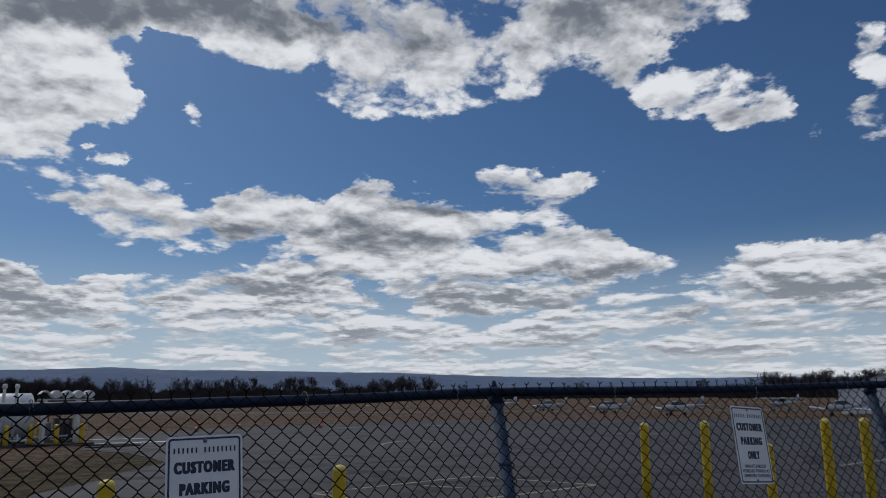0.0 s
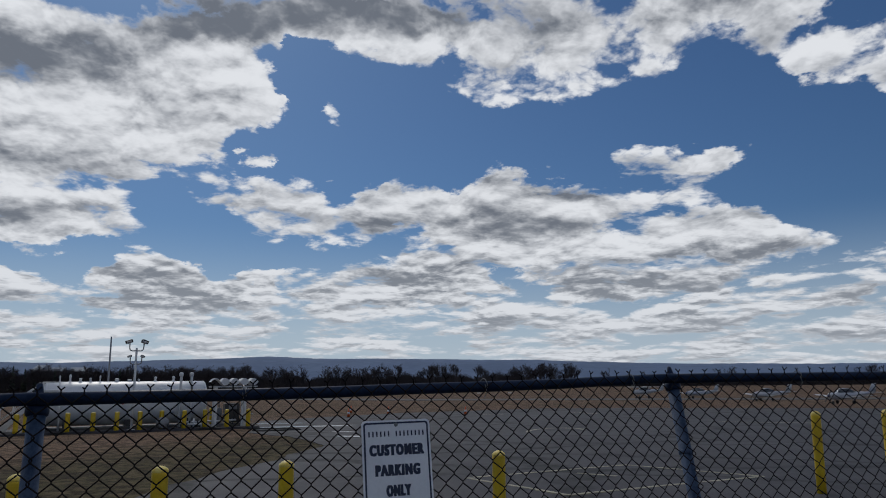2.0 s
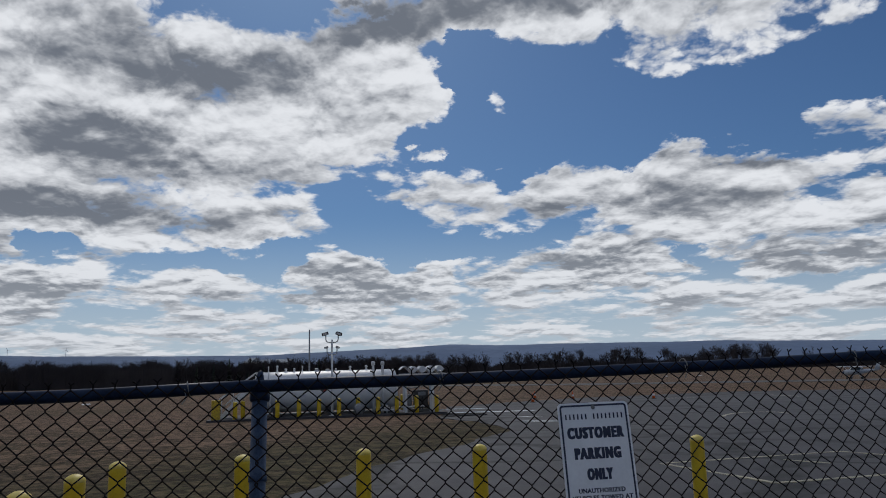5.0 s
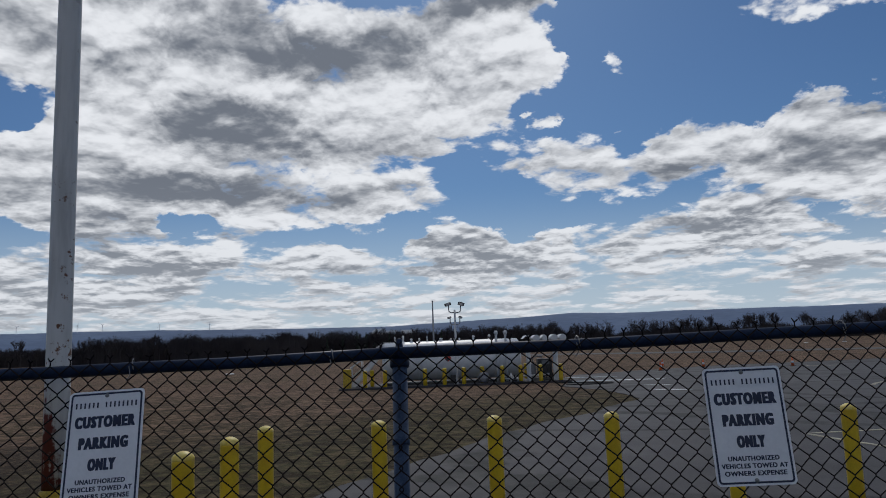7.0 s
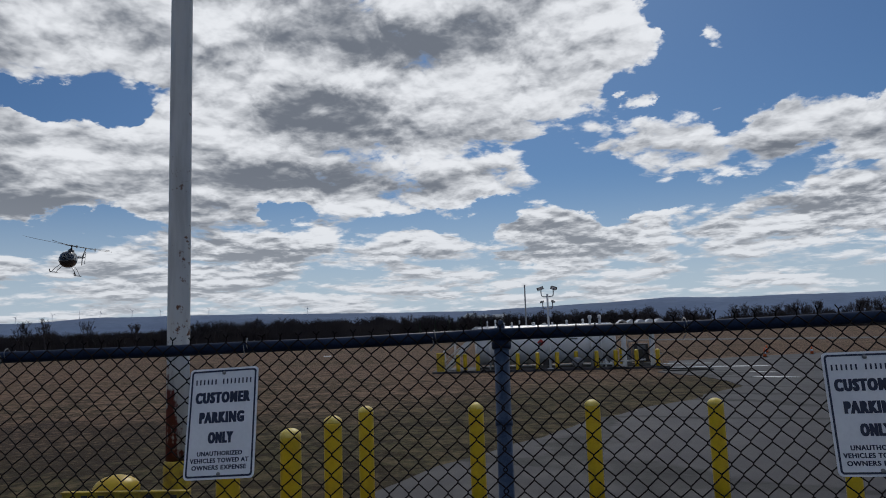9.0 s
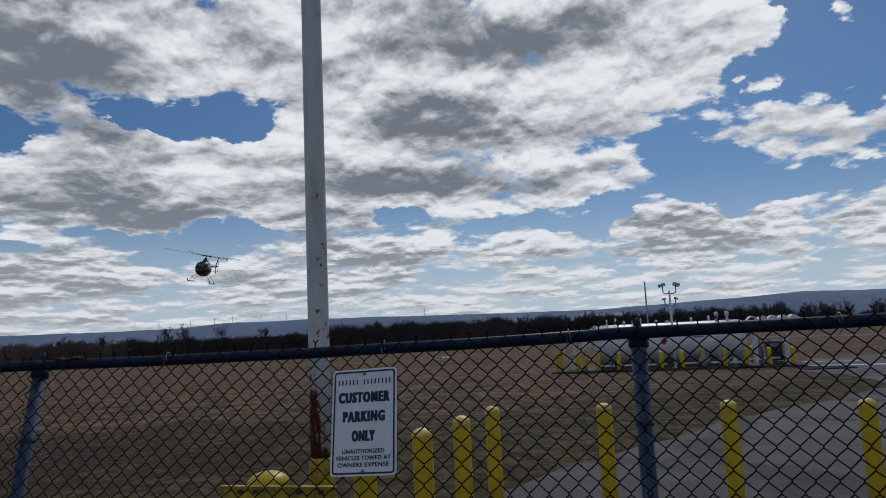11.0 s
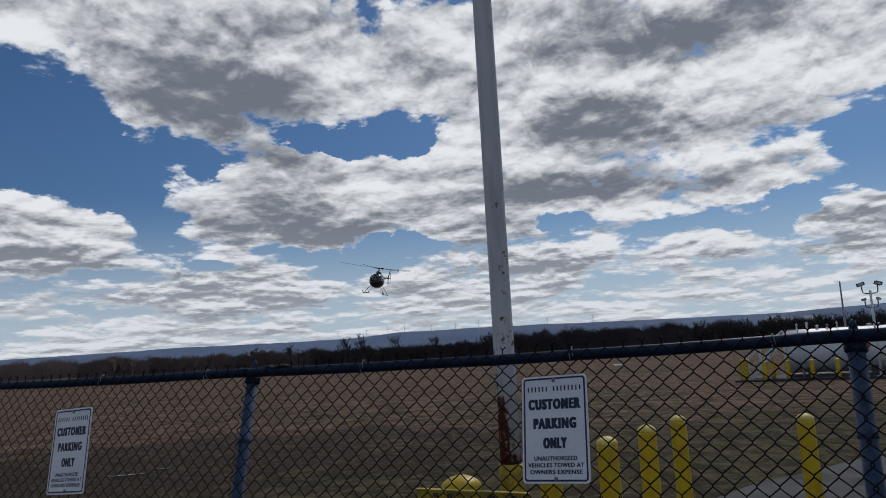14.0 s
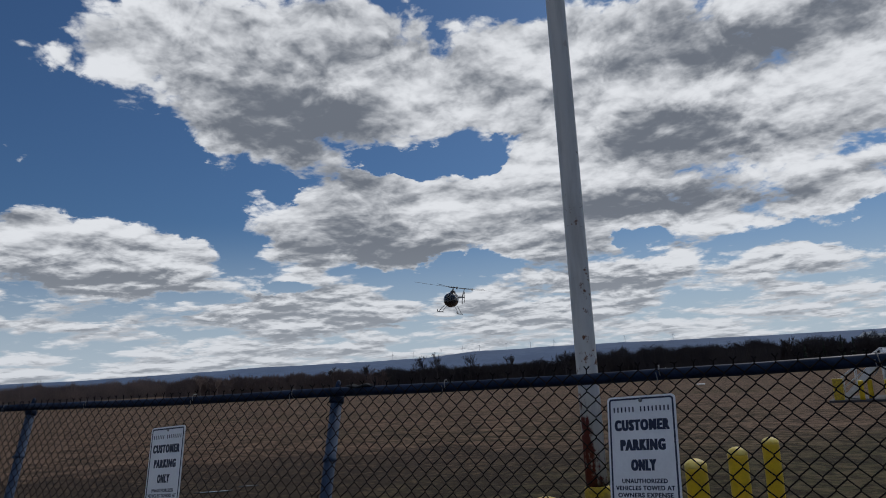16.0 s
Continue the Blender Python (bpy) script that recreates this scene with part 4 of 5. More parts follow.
solid("concrete_pad", pad, ASPHALT, "pad under the fuel tank, tank shade put into its dark colour", "concrete pad", "structure", "", TANK)


def fuel_tank():
    t = thing("fuel_tank", local(1.70, 1.65), "long white horizontal fuel tank on saddles above a pad", "fuel tank")
    L, R, zc = 5.95, 0.86, 1.10
    lay = turned(0, 90, 0)
    bm = Shape()
    prof = [(0.0, -0.14), (R * 0.45, -0.115), (R * 0.75, -0.075), (R * 0.93, -0.03), (R, 0.02)] + [(R, L * k / 6) for k in range(1, 6)] + [(R, L - 0.02), (R * 0.93, L + 0.03), (R * 0.75, L + 0.075), (R * 0.45, L + 0.115), (0, L + 0.14)]
    lathe(bm, prof, 56, (0, 0, zc), lay)
    shell = part("shell", bm, TANK_WHITE, t)
    for k in (0.04, 1.5, 3.0, 4.5, 5.9):
        bm = Shape()
        lathe(bm, [(R - 0.005, -0.012), (R + 0.007, -0.008), (R + 0.007, 0.008), (R - 0.005, 0.012)], 56, (k, 0, zc), lay)
        part("weld_seam", bm, TANK_WHITE, shell)
    for k in (0.8, 3.0, 5.2):
        bm = Shape()
        box(bm, (k, 0, 0.24), (0.24, 1.35, 0.42), None, 0.02)
        part("saddle", bm, DARK_METAL, t, "dark steel saddle")
    bm = Shape()
    box(bm, (L / 2, 0, 0.13), (L + 0.1, 1.5, 0.10), None, 0.01)
    part("skid_frame", bm, DARK_METAL, t, "dark skid frame")
    for x, r, h in ((0.45, 0.035, 0.26), (0.82, 0.05, 0.30), (1.19, 0.06, 0.15), (1.55, 0.05, 0.16), (1.9, 0.035, 0.25), (2.52, 0.09, 0.13), (3.0, 0.10, 0.09), (3.35, 0.05, 0.11), (3.99, 0.06, 0.20), (4.71, 0.06, 0.22)):
        bm = Shape()
        lathe(bm, [(r * 1.3, -0.05), (r * 1.3, 0.02), (r * 0.7, 0.025), (r * 0.7, h * 0.55), (r, h * 0.6), (r, h * 0.8), (r * 0.5, h * 0.97), (0, h)], 16, (x, random.uniform(-0.12, 0.05), zc + R - 0.005))
        part("tank_fitting", bm, WHITE_METAL, t, "white vent fitting on the tank top")
    for x in (4.92, 5.33):
        bm = Shape()
        tube(bm, [(x, -0.95, 0.10), (x, -0.95, 1.2), (x, -0.92, 2.02), (x, -0.92, 2.16)], 0.055, 14)
        lathe(bm, [(0.075, 0), (0.085, 0.02), (0.085, 0.12), (0.06, 0.16), (0, 0.17)], 14, (x, -0.92, 2.14))
        part("riser_pipe", bm, WHITE_METAL, t, "white riser pipe with hooded top")
    bm = Shape()
    tube(bm, [(4.92, -0.95, 0.45), (4.92, -0.95, 0.35), (5.1, -0.95, 0.30), (6.4, -0.95, 0.30), (7.2, -0.9, 0.34)], 0.04, 10)
    part("feed_pipe", bm, WHITE_METAL, t)
    d = Shape()
    box(d, (2.78, -0.872, 1.19), (0.22, 0.006, 0.22), turned(-6, 0, 0) @ turned(0, 45, 0))
    part("hazard_placard", d, RED, t, "diamond hazard placard, red and dark")
    d = Shape()
    box(d, (2.74, -0.884, 1.14), (0.13, 0.006, 0.13), turned(-6, 0, 0) @ turned(0, 45, 0))
    part("placard_mark", d, DARK_METAL, t)
    d = Shape()
    box(d, (4.15, -0.842, 1.31), (0.42, 0.006, 0.045), turned(-15, 0, 0))
    part("name_bar", d, DARK_METAL, t, "short dark bar of writing")
    return t


fuel_tank()


def stairs():
    s = thing("access_stairs", local(0.20, 0.75), "white steel stairs with handrails up to the tank top", "stairs")
    run, rise, n = 1.45, 1.62, 8
    for y in (0.0, 0.72):
        bm = Shape()
        g = math.atan2(rise, run)
        box(bm, (run / 2, y, rise / 2), (math.hypot(run, rise), 0.035, 0.20), turned(0, -math.degrees(g), 0), 0.004)
        part("stringer", bm, WHITE_METAL, s)
        bm = Shape()
        tube(bm, [(0.05, y, 0.05), (0.02, y, 0.92), (run, y, rise + 0.32), (run + 0.55, y, rise + 0.32), (run + 0.55, y, rise - 0.3)], 0.022, 8)
        tube(bm, [(0.04, y, 0.5), (run, y, rise + 0.02), (run + 0.55, y, rise + 0.02)], 0.018, 8)
        for f in (0.35, 0.7, 1.0):
            tube(bm, [(run * f, y, rise * f), (run * f, y, 0.92 + (rise - 0.6) * f)], 0.018, 8)
        part("handrail", bm, WHITE_METAL, s)
    for k in range(n):
        bm = Shape()
        box(bm, (run * (k + 0.5) / n, 0.36, rise * (k + 0.6) / n), (0.22, 0.70, 0.03), None, 0.004)
        part("tread", bm, WHITE_METAL, s)
    bm = Shape()
    box(bm, (run + 0.32, 0.36, rise - 0.02), (0.70, 0.80, 0.05), None, 0.004)
    part("platform", bm, WHITE_METAL, s)
    for x, y in ((run + 0.6, 0.02), (run + 0.6, 0.70), (run, 0.02)):
        bm = Shape()
        tube(bm, [(x, y, 0.05), (x, y, rise)], 0.035, 8)
        part("leg", bm, WHITE_METAL, s)


stairs()
crate = thing("yellow_guard_box", local(0.14, 0.12), "yellow steel guard box at the foot of the stairs", "guard box")
bm = Shape()
box(bm, (0, 0, 0.43), (0.33, 0.30, 0.84), None, 0.012)
part("body", bm, YELLOW_WORN, crate)
bm = Shape()
box(bm, (0, 0, 0.862), (0.36, 0.33, 0.03), None, 0.008)
part("lid", bm, YELLOW, crate)

for x, y in ((0.90, 0.0), (1.15, 0.85), (1.74, 0.0), (2.58, 0.0), (3.45, 0.0), (4.27, 0.0), (5.10, 0.0), (5.93, 0.35), (6.74, 0.0), (7.60, 0.45), (8.40, 0.0), (9.26, 0.0), (9.30, 3.1), (8.2, 2.9)):
    ob = copy_thing(first, pose(0, 0, 0))
    ob.matrix_basis = local(x, y, 0, random.uniform(0, 360)) @ pose(0, 0, 0, random.uniform(-1, 1), random.uniform(-1, 1)) @ Matrix.Diagonal((1.25, 1.25, 0.80 / 1.03, 1))
    tagged(ob, "yellow steel bollard guarding the fuel tank pad", "", "bollards round the fuel tank")


def light_mast():
    t = thing("light_mast", local(4.82, 0.15), "white steel light mast with four floodlights", "light mast")
    bm = Shape()
    tube(bm, [(0, 0, 0.05), (0, 0, 1.0), (0, 0, 3.25)], [0.055, 0.05, 0.04], 14)
    part("pole", bm, WHITE_METAL, t)
    bm = Shape()
    box(bm, (0, 0, 0.085), (0.26, 0.26, 0.03), None, 0.004)
    part("base_plate", bm, WHITE_METAL, t)
    for z, wide in ((3.14, 0.26), (2.62, 0.21)):
        for s in (-1, 1):
            bm = Shape()
            tube(bm, [(0, 0, z), (s * wide * 0.6, 0, z), (s * wide * 0.92, 0, z + 0.04), (s * wide, 0, z + 0.14), (s * wide, 0, z + 0.33 * (1.0 if z > 3 else 0.85))], 0.022, 8)
            part("arm", bm, GREY_METAL, t, "bent grey arm")
            lamp = Shape()
            k = 1.0 if z > 3 else 0.62
            box(lamp, (s * (wide + 0.03), 0, z + 0.36 * (1.0 if z > 3 else 0.85)), (0.24 * k, 0.20 * k, 0.13 * k), turned(0, s * 18, 20), 0.02)
            lamp = part("floodlight", lamp, DARK_METAL, t, "dark floodlight head")
            lens = Shape()
            box(lens, (s * (wide + 0.03), -0.104 * k, z + 0.35 * (1.0 if z > 3 else 0.85)), (0.19 * k, 0.008, 0.09 * k), turned(0, s * 18, 20))
            part("lens", lens, LENS, lamp)


light_mast()
mast = thing("antenna_pole", local(3.92, 2.75), "thin grey pole standing behind the fuel tank", "pole")
bm = Shape()
tube(bm, [(0, 0, 0.0), (0, 0, 2.0), (0, 0, 3.85)], [0.045, 0.04, 0.03], 10)
part("shaft", bm, GREY_METAL, mast)
bm = Shape()
lathe(bm, [(0.12, 0.0), (0.12, 0.10), (0.05, 0.12)], 14)
part("foot", bm, CONCRETE, mast)


def canopy():
    t = thing("pump_canopy", local(7.72, 0.4), "white wavy roof canopy on posts over fuel pumps", "canopy")
    w = 0.385
    for k in range(5):
        verts, faces = [], []
        n = 10
        for j, y in enumerate((-0.35, 0.40)):
            for layer in (0, 1):
                for i in range(n + 1):
                    drop = -0.145 if k else 0.115
                    verts.append((w * (k + i / n), y, 1.90 + (0.150 if layer else drop) * math.sin(math.pi * i / n) + 0.004 * layer))
        m_ = n + 1
        for i in range(n):
            faces += [(m_ + i, m_ + i + 1, 3 * m_ + i + 1, 3 * m_ + i), (i, 2 * m_ + i, 2 * m_ + i + 1, i + 1), (i, i + 1, m_ + i + 1, m_ + i), (2 * m_ + i, 3 * m_ + i, 3 * m_ + i + 1, 2 * m_ + i + 1)]
        part("roof_vault", raw("roof_vault", verts, faces, TANK_WHITE), TANK_WHITE, t, "white arched roof sheet")
    for y in (-0.2, 0.3):
        bm = Shape()
        box(bm, (0.97, y, 1.71), (1.90, 0.06, 0.06), None, 0.005)
        part("beam", bm, WHITE_METAL, t)
        for x in (0.24, 1.42):
            bm = Shape()
            box(bm, (x, y, 0.84), (0.11, 0.11, 1.68), None, 0.008)
            part("post", bm, WHITE_METAL, t, "square white post")


canopy()


def pump():
    t = thing("fuel_pump", local(8.75, 1.1), "dark fuel pump cabinet with pipes, filters and hoses", "fuel pump")
    bm = Shape()
    box(bm, (0, 0, 0.62), (0.62, 0.45, 0.78), None, 0.02)
    part("cabinet", bm, DARK_METAL, t)
    bm = Shape()
    box(bm, (0.02, -0.232, 0.85), (0.34, 0.012, 0.16), None, 0.004)
    part("dial_panel", bm, GREY_METAL, t, "grey dial panel")
    for x, r, h in ((-0.52, 0.13, 0.75), (0.48, 0.10, 0.6)):
        bm = Shape()
        lathe(bm, [(r * 0.6, 0.12), (r, 0.16), (r, h), (r * 0.8, h + 0.07), (0, h + 0.10)], 18, (x, -0.05, 0))
        part("filter_vessel", bm, GREY_METAL, t)
    bm = Shape()
    tube(bm, [(-0.52, -0.05, 0.85), (-0.52, -0.05, 1.1), (-0.1, -0.05, 1.12), (-0.1, -0.05, 0.98)], 0.03, 8)
    tube(bm, [(0.48, -0.05, 0.3), (0.85, -0.05, 0.3), (0.85, 0.2, 0.3)], 0.03, 8)
    tube(bm, [(-0.9, -0.1, 0.55), (0.9, -0.1, 0.55)], 0.025, 8)
    part("pipework", bm, GREY_METAL, t)
    for s in (-0.2, 0.25):
        bm = Shape()
        tube(bm, [(s, -0.24, 0.8), (s - 0.05, -0.38, 0.6), (s + 0.05, -0.42, 0.25), (s + 0.2, -0.40, 0.18), (s + 0.28, -0.32, 0.5), (s + 0.25, -0.24, 0.75)], 0.022, 8)
        part("hose", bm, RUBBER, t, "black fuel hose")
    bm = Shape()
    box(bm, (0, 0, 0.15), (1.5, 0.6, 0.10), None, 0.01)
    part("plinth", bm, CONCRETE, t)
    return t


pump()
ext = thing("hose_reel", local(5.95, 0.05), "round grey hose reel standing by the tank", "hose reel")
bm = Shape()
lathe(bm, [(0.05, -0.16), (0.21, -0.15), (0.22, -0.13), (0.14, -0.12), (0.14, 0.12), (0.22, 0.13), (0.21, 0.15), (0.05, 0.16)], 24, (0, 0, 0.33), turned(90, 0, 12))
part("drum", bm, GREY_METAL, ext)
bm = Shape()
tube(bm, [(0.14 * math.cos(g) * (1 + 0.02 * g / 6), 0.0 + 0.10 * (g / 18 - 0.5) * 2, 0.33 + 0.15 * math.sin(g)) for g in [k * 0.5 for k in range(37)]], 0.02, 6)
part("hose", bm, RUBBER, ext)
bm = Shape()
for s in (-1, 1):
    box(bm, (s * 0.16, 0, 0.19), (0.03, 0.42, 0.26), turned(0, s * 20, 0), 0.004)
part("stand", bm, DARK_METAL, ext)
valve_set = thing("valve_cluster", local(7.15, 0.35), "grey pipe valves beside the tank end", "valves")
bm = Shape()
tube(bm, [(-0.25, 0, 0.22), (0.3, 0, 0.22), (0.3, 0, 0.1)], 0.045, 10)
tube(bm, [(0, 0, 0.1), (0, 0, 0.45)], 0.035, 10)
part("pipe", bm, WHITE_METAL, valve_set)
for x in (-0.15, 0.15):
    bm = Shape()
    lathe(bm, [(0.02, 0.22), (0.03, 0.34), (0.08, 0.345), (0.08, 0.36), (0.02, 0.37)], 14, (x, 0, 0))
    part("handwheel", bm, DARK_METAL, valve_set)


# ---------------------------------------------------------------- cones and small things on the field
def traffic_cone(x, y):
    t = thing("traffic_cone", pose(x, y, ground_z(x, y) + 0.012, 0, 0, random.uniform(0, 90)), "orange traffic cone with a white band on the apron", "traffic cone", "cones along the apron edge")
    bm = Shape()
    box(bm, (0, 0, 0.018), (0.36, 0.36, 0.036), None, 0.01)
    part("base", bm, RUBBER, t, "black rubber base")
    bm = Shape()
    lathe(bm, [(0.14, 0.03), (0.105, 0.25), (0.083, 0.42), (0.035, 0.70), (0.02, 0.71), (0.0, 0.71)], 18)
    part("cone", bm, ORANGE, t)
    bm = Shape()
    lathe(bm, [(0.107, 0.25), (0.085, 0.42)], 18)
    part("band", bm, SIGN_WHITE, t, "white reflective band")


for x, y in ((-21.0, 57.8), (-20.0, 65.8), (-12.5, 64.5), (-25.4, 70.7)):
    traffic_cone(x, y)


def marker(x, y, turn):
    t = thing("edge_marker", pose(x, y, ground_z(x, y), 0, 0, turn), "small pale marker board lying on the field", "marker")
    bm = Shape()
    box(bm, (0, 0, 0.12), (1.1, 0.5, 0.10), turned(8, 0, 0), 0.01)
    part("board", bm, WHITE_METAL, t)
    bm = Shape()
    for s in (-0.4, 0.4):
        box(bm, (s, 0, 0.04), (0.06, 0.4, 0.10), None, 0.004)
    part("feet", bm, DARK_METAL, t)


marker(-41.5, 240, 10), marker(-31, 238, 0), marker(-150, 85, 30), marker(-90, 69, 60)

# ---------------------------------------------------------------- parked light aircraft
def loft(bm, rings, sides=16):
    """A body through elliptical sections: (x, height of centre, half width, half height)."""
    made = []
    for x, zc, w, h in rings:
        made.append([bm.verts.new((x, w * math.cos(2 * math.pi * k / sides), zc + h * math.sin(2 * math.pi * k / sides))) for k in range(sides)])
    for a, b in zip(made, made[1:]):
        for k in range(sides):
            bm.faces.new((a[k], a[(k + 1) % sides], b[(k + 1) % sides], b[k])).smooth = True
    bm.faces.new(made[0][::-1])
    bm.faces.new(made[-1])
    return bm


def blade_wing(bm, root, tip, chord0, chord1, thick0, thick1, up=(0, 0, 1)):
    """A tapered wing panel from root to tip; chords run along x."""
    up = Vector(up)
    rows = []
    for p, c, t in ((Vector(root), chord0, thick0), (Vector(tip), chord1, thick1)):
        ring = []
        for f, s in ((-0.30, 0), (-0.20, 0.75), (0.0, 1), (0.35, 0.7), (0.70, 0), (0.35, -0.45), (0.0, -0.6), (-0.20, -0.5)):
            ring.append(bm.verts.new(p + Vector((-f * c, 0, 0)) + up * s * t / 2))
        rows.append(ring)
    n = 8
    for k in range(n):
        bm.faces.new((rows[0][k], rows[0][(k + 1) % n], rows[1][(k + 1) % n], rows[1][k])).smooth = True
    bm.faces.new(rows[0])
    bm.faces.new(rows[1][::-1])
    return bm


def light_aircraft(m, label, high=False, stripe_mat=PLANE_BLUE):
    """Nose along +x. A single-engined four-seater with fixed gear."""
    t = thing("light_aircraft", m, label, "aircraft", "parked light aircraft")
    zc = 1.05 if not high else 1.25
    body = part("fuselage", loft(Shape(), [(2.35, zc - 0.02, 0.20, 0.20), (2.2, zc, 0.40, 0.36), (1.5, zc, 0.50, 0.44), (0.6, zc + 0.05, 0.56, 0.52), (-0.6, zc + 0.05, 0.54, 0.52), (-1.8, zc + 0.12, 0.36, 0.38), (-3.4, zc + 0.25, 0.18, 0.22), (-4.7, zc + 0.33, 0.06, 0.12)]), PLANE_WHITE, t)
    part("stripe", loft(Shape(), [(1.9, zc - 0.05, 0.462, 0.06), (0.6, zc + 0.0, 0.578, 0.07), (-0.6, zc + 0.02, 0.558, 0.07), (-1.8, zc + 0.10, 0.378, 0.06), (-3.4, zc + 0.24, 0.195, 0.04)], 12), stripe_mat, body, "dark side stripe")
    part("canopy", loft(Shape(), [(1.15, zc + 0.42, 0.40, 0.06), (0.65, zc + 0.50, 0.46, 0.34), (-0.2, zc + 0.52, 0.46, 0.40), (-1.0, zc + 0.48, 0.40, 0.30), (-1.6, zc + 0.42, 0.25, 0.10)]), GLASS, body, "dark cabin windows")
    part("cabin_roof", loft(Shape(), [(0.55, zc + 0.84, 0.30, 0.03), (0.2, zc + 0.89, 0.38, 0.05), (-0.4, zc + 0.89, 0.38, 0.05), (-1.05, zc + 0.76, 0.30, 0.05)], 12), PLANE_WHITE, body)
    for s in (-1, 1):
        z = zc + 0.92 if high else zc - 0.35
        part("wing", blade_wing(Shape(), (0.35, s * 0.35, z), (0.25, s * 4.65, z + (0.05 if high else 0.42)), 1.65, 1.15, 0.24, 0.12), PLANE_WHITE, t)
        if high:
            part("wing_strut", tube(Shape(), [(0.35, s * 0.55, zc - 0.35), (0.35, s * 2.5, z - 0.02)], 0.045, 8), PLANE_WHITE, t)
        part("tailplane", blade_wing(Shape(), (-4.15, s * 0.05, zc + 0.36), (-4.3, s * 1.55, zc + 0.38), 0.95, 0.65, 0.10, 0.06), PLANE_WHITE, t)
        leg = part("main_gear", tube(Shape(), [(-0.1, s * (0.5 if high else 1.4), zc - 0.40), (-0.1, s * 1.4, 0.28)], 0.05, 8), PLANE_WHITE, t)
        part("wheel", lathe(Shape(), [(0.06, -0.08), (0.20, -0.075), (0.24, -0.04), (0.24, 0.04), (0.20, 0.075), (0.06, 0.08)], 18, (-0.1, s * 1.4, 0.24), turned(90, 0, 0)), RUBBER, leg)
    part("fin", blade_wing(Shape(), (-4.05, 0, zc + 0.40), (-4.65, 0, zc + 1.55), 1.25, 0.70, 0.10, 0.06, (0, 1, 0)), PLANE_WHITE, t)
    leg = part("nose_gear", tube(Shape(), [(1.75, 0, zc - 0.35), (1.8, 0, 0.24)], 0.045, 8), PLANE_WHITE, t)
    part("wheel", lathe(Shape(), [(0.05, -0.06), (0.16, -0.055), (0.20, -0.03), (0.20, 0.03), (0.16, 0.055), (0.05, 0.06)], 18, (1.8, 0, 0.20), turned(90, 0, 0)), RUBBER, leg)
    part("spinner", lathe(Shape(), [(0.16, 0), (0.14, 0.12), (0.08, 0.24), (0, 0.30)], 14, (2.34, 0, zc), turned(0, 90, 0)), stripe_mat, t)
    prop = Shape()
    for s in (-1, 1):
        box(prop, (2.42, s * 0.32, zc + s * 0.40), (0.04, 0.12, 1.0), turned(s * 0 + -38, 0, 0), 0.01)
    part("propeller", prop, DARK_METAL, t)
    return t


def stand(az, d, heading, label, high=False, mat=PLANE_BLUE):
    g = radians(az)
    return light_aircraft(pose(-d * math.sin(g), d * math.cos(g), ground_z(d, 0), 0, 0, heading), label, high, mat)


stand(-2.6, 150, 215, "white high-wing light aircraft with struts, parked on grass", True)
stand(-6.4, 146, 212, "white low-wing light aircraft with dark canopy, parked on grass")
stand(-11.0, 128, 208, "white and green-grey low-wing light aircraft parked on grass", False, GREY_METAL)
stand(-15.9, 108, 206, "white low-wing light aircraft with dark windows beside the apron")
stand(-22.9, 140, 210, "white high-wing light aircraft far along the grass row", True)
stand(-26.6, 106, 203, "white low-wing light aircraft before a pale hangar")
stand(-29.8, 92, 206, "white low-wing light aircraft at the apron edge by the hangar")


# ---------------------------------------------------------------- hangar
def hangar(m):
    t = thing("hangar", m, "pale sheet-metal hangar with a low grey gable roof", "hangar")
    L, D, H, R = 30.0, 22.0, 3.4, 7.2
    for y in (0, D):
        bm = Shape()
        box(bm, (L / 2, y, H / 2), (L, 0.12, H))
        wall = part("wall", bm, SHEET, t)
        ribs = Shape()
        for k in range(52):
            box(ribs, (0.25 + k * 0.5, y - 0.075, H / 2), (0.07, 0.03, H))
        part("sheet_ribs", ribs, SHEET, wall, "", "stuff")
    for x in (0, L):
        bm = Shape()
        v = [bm.verts.new(p) for p in ((x, 0.06, 0), (x, D - 0.06, 0), (x, D - 0.06, H), (x, D / 2, R), (x, 0.06, H))]
        w = [bm.verts.new((p.co.x + 0.12, p.co.y, p.co.z)) for p in v]
        bm.faces.new(v), bm.faces.new(w[::-1])
        for k in range(5):
            bm.faces.new((v[k], v[(k + 1) % 5], w[(k + 1) % 5], w[k]))
        part("gable_wall", bm, SHEET, t)
    for s in (0, 1):
        bm = Shape()
        g = math.degrees(math.atan2(R - H, D / 2))
        box(bm, (L / 2, D / 4 + s * D / 2, (H + R) / 2 + 0.08), (L + 0.8, math.hypot(D / 2, R - H) + 0.4, 0.12), turned(-g if s else g, 0, 0))
        part("roof", bm, ROOF_SHEET, t)
    for k in (0, 1):
        bm = Shape()
        box(bm, (5 + k * 11, -0.12, 0.97), (8.0, 0.08, 1.9), None, 0.01)
        door = part("door", bm, WHITE_METAL, t, "wide white sliding door")
        bm = Shape()
        box(bm, (5 + k * 11, -0.17, 0.97), (0.08, 0.04, 1.8))
        part("door_seam", bm, GREY_METAL, door)


hangar(pose(72.6, 96.0, -1.3, 0, 0, 60))


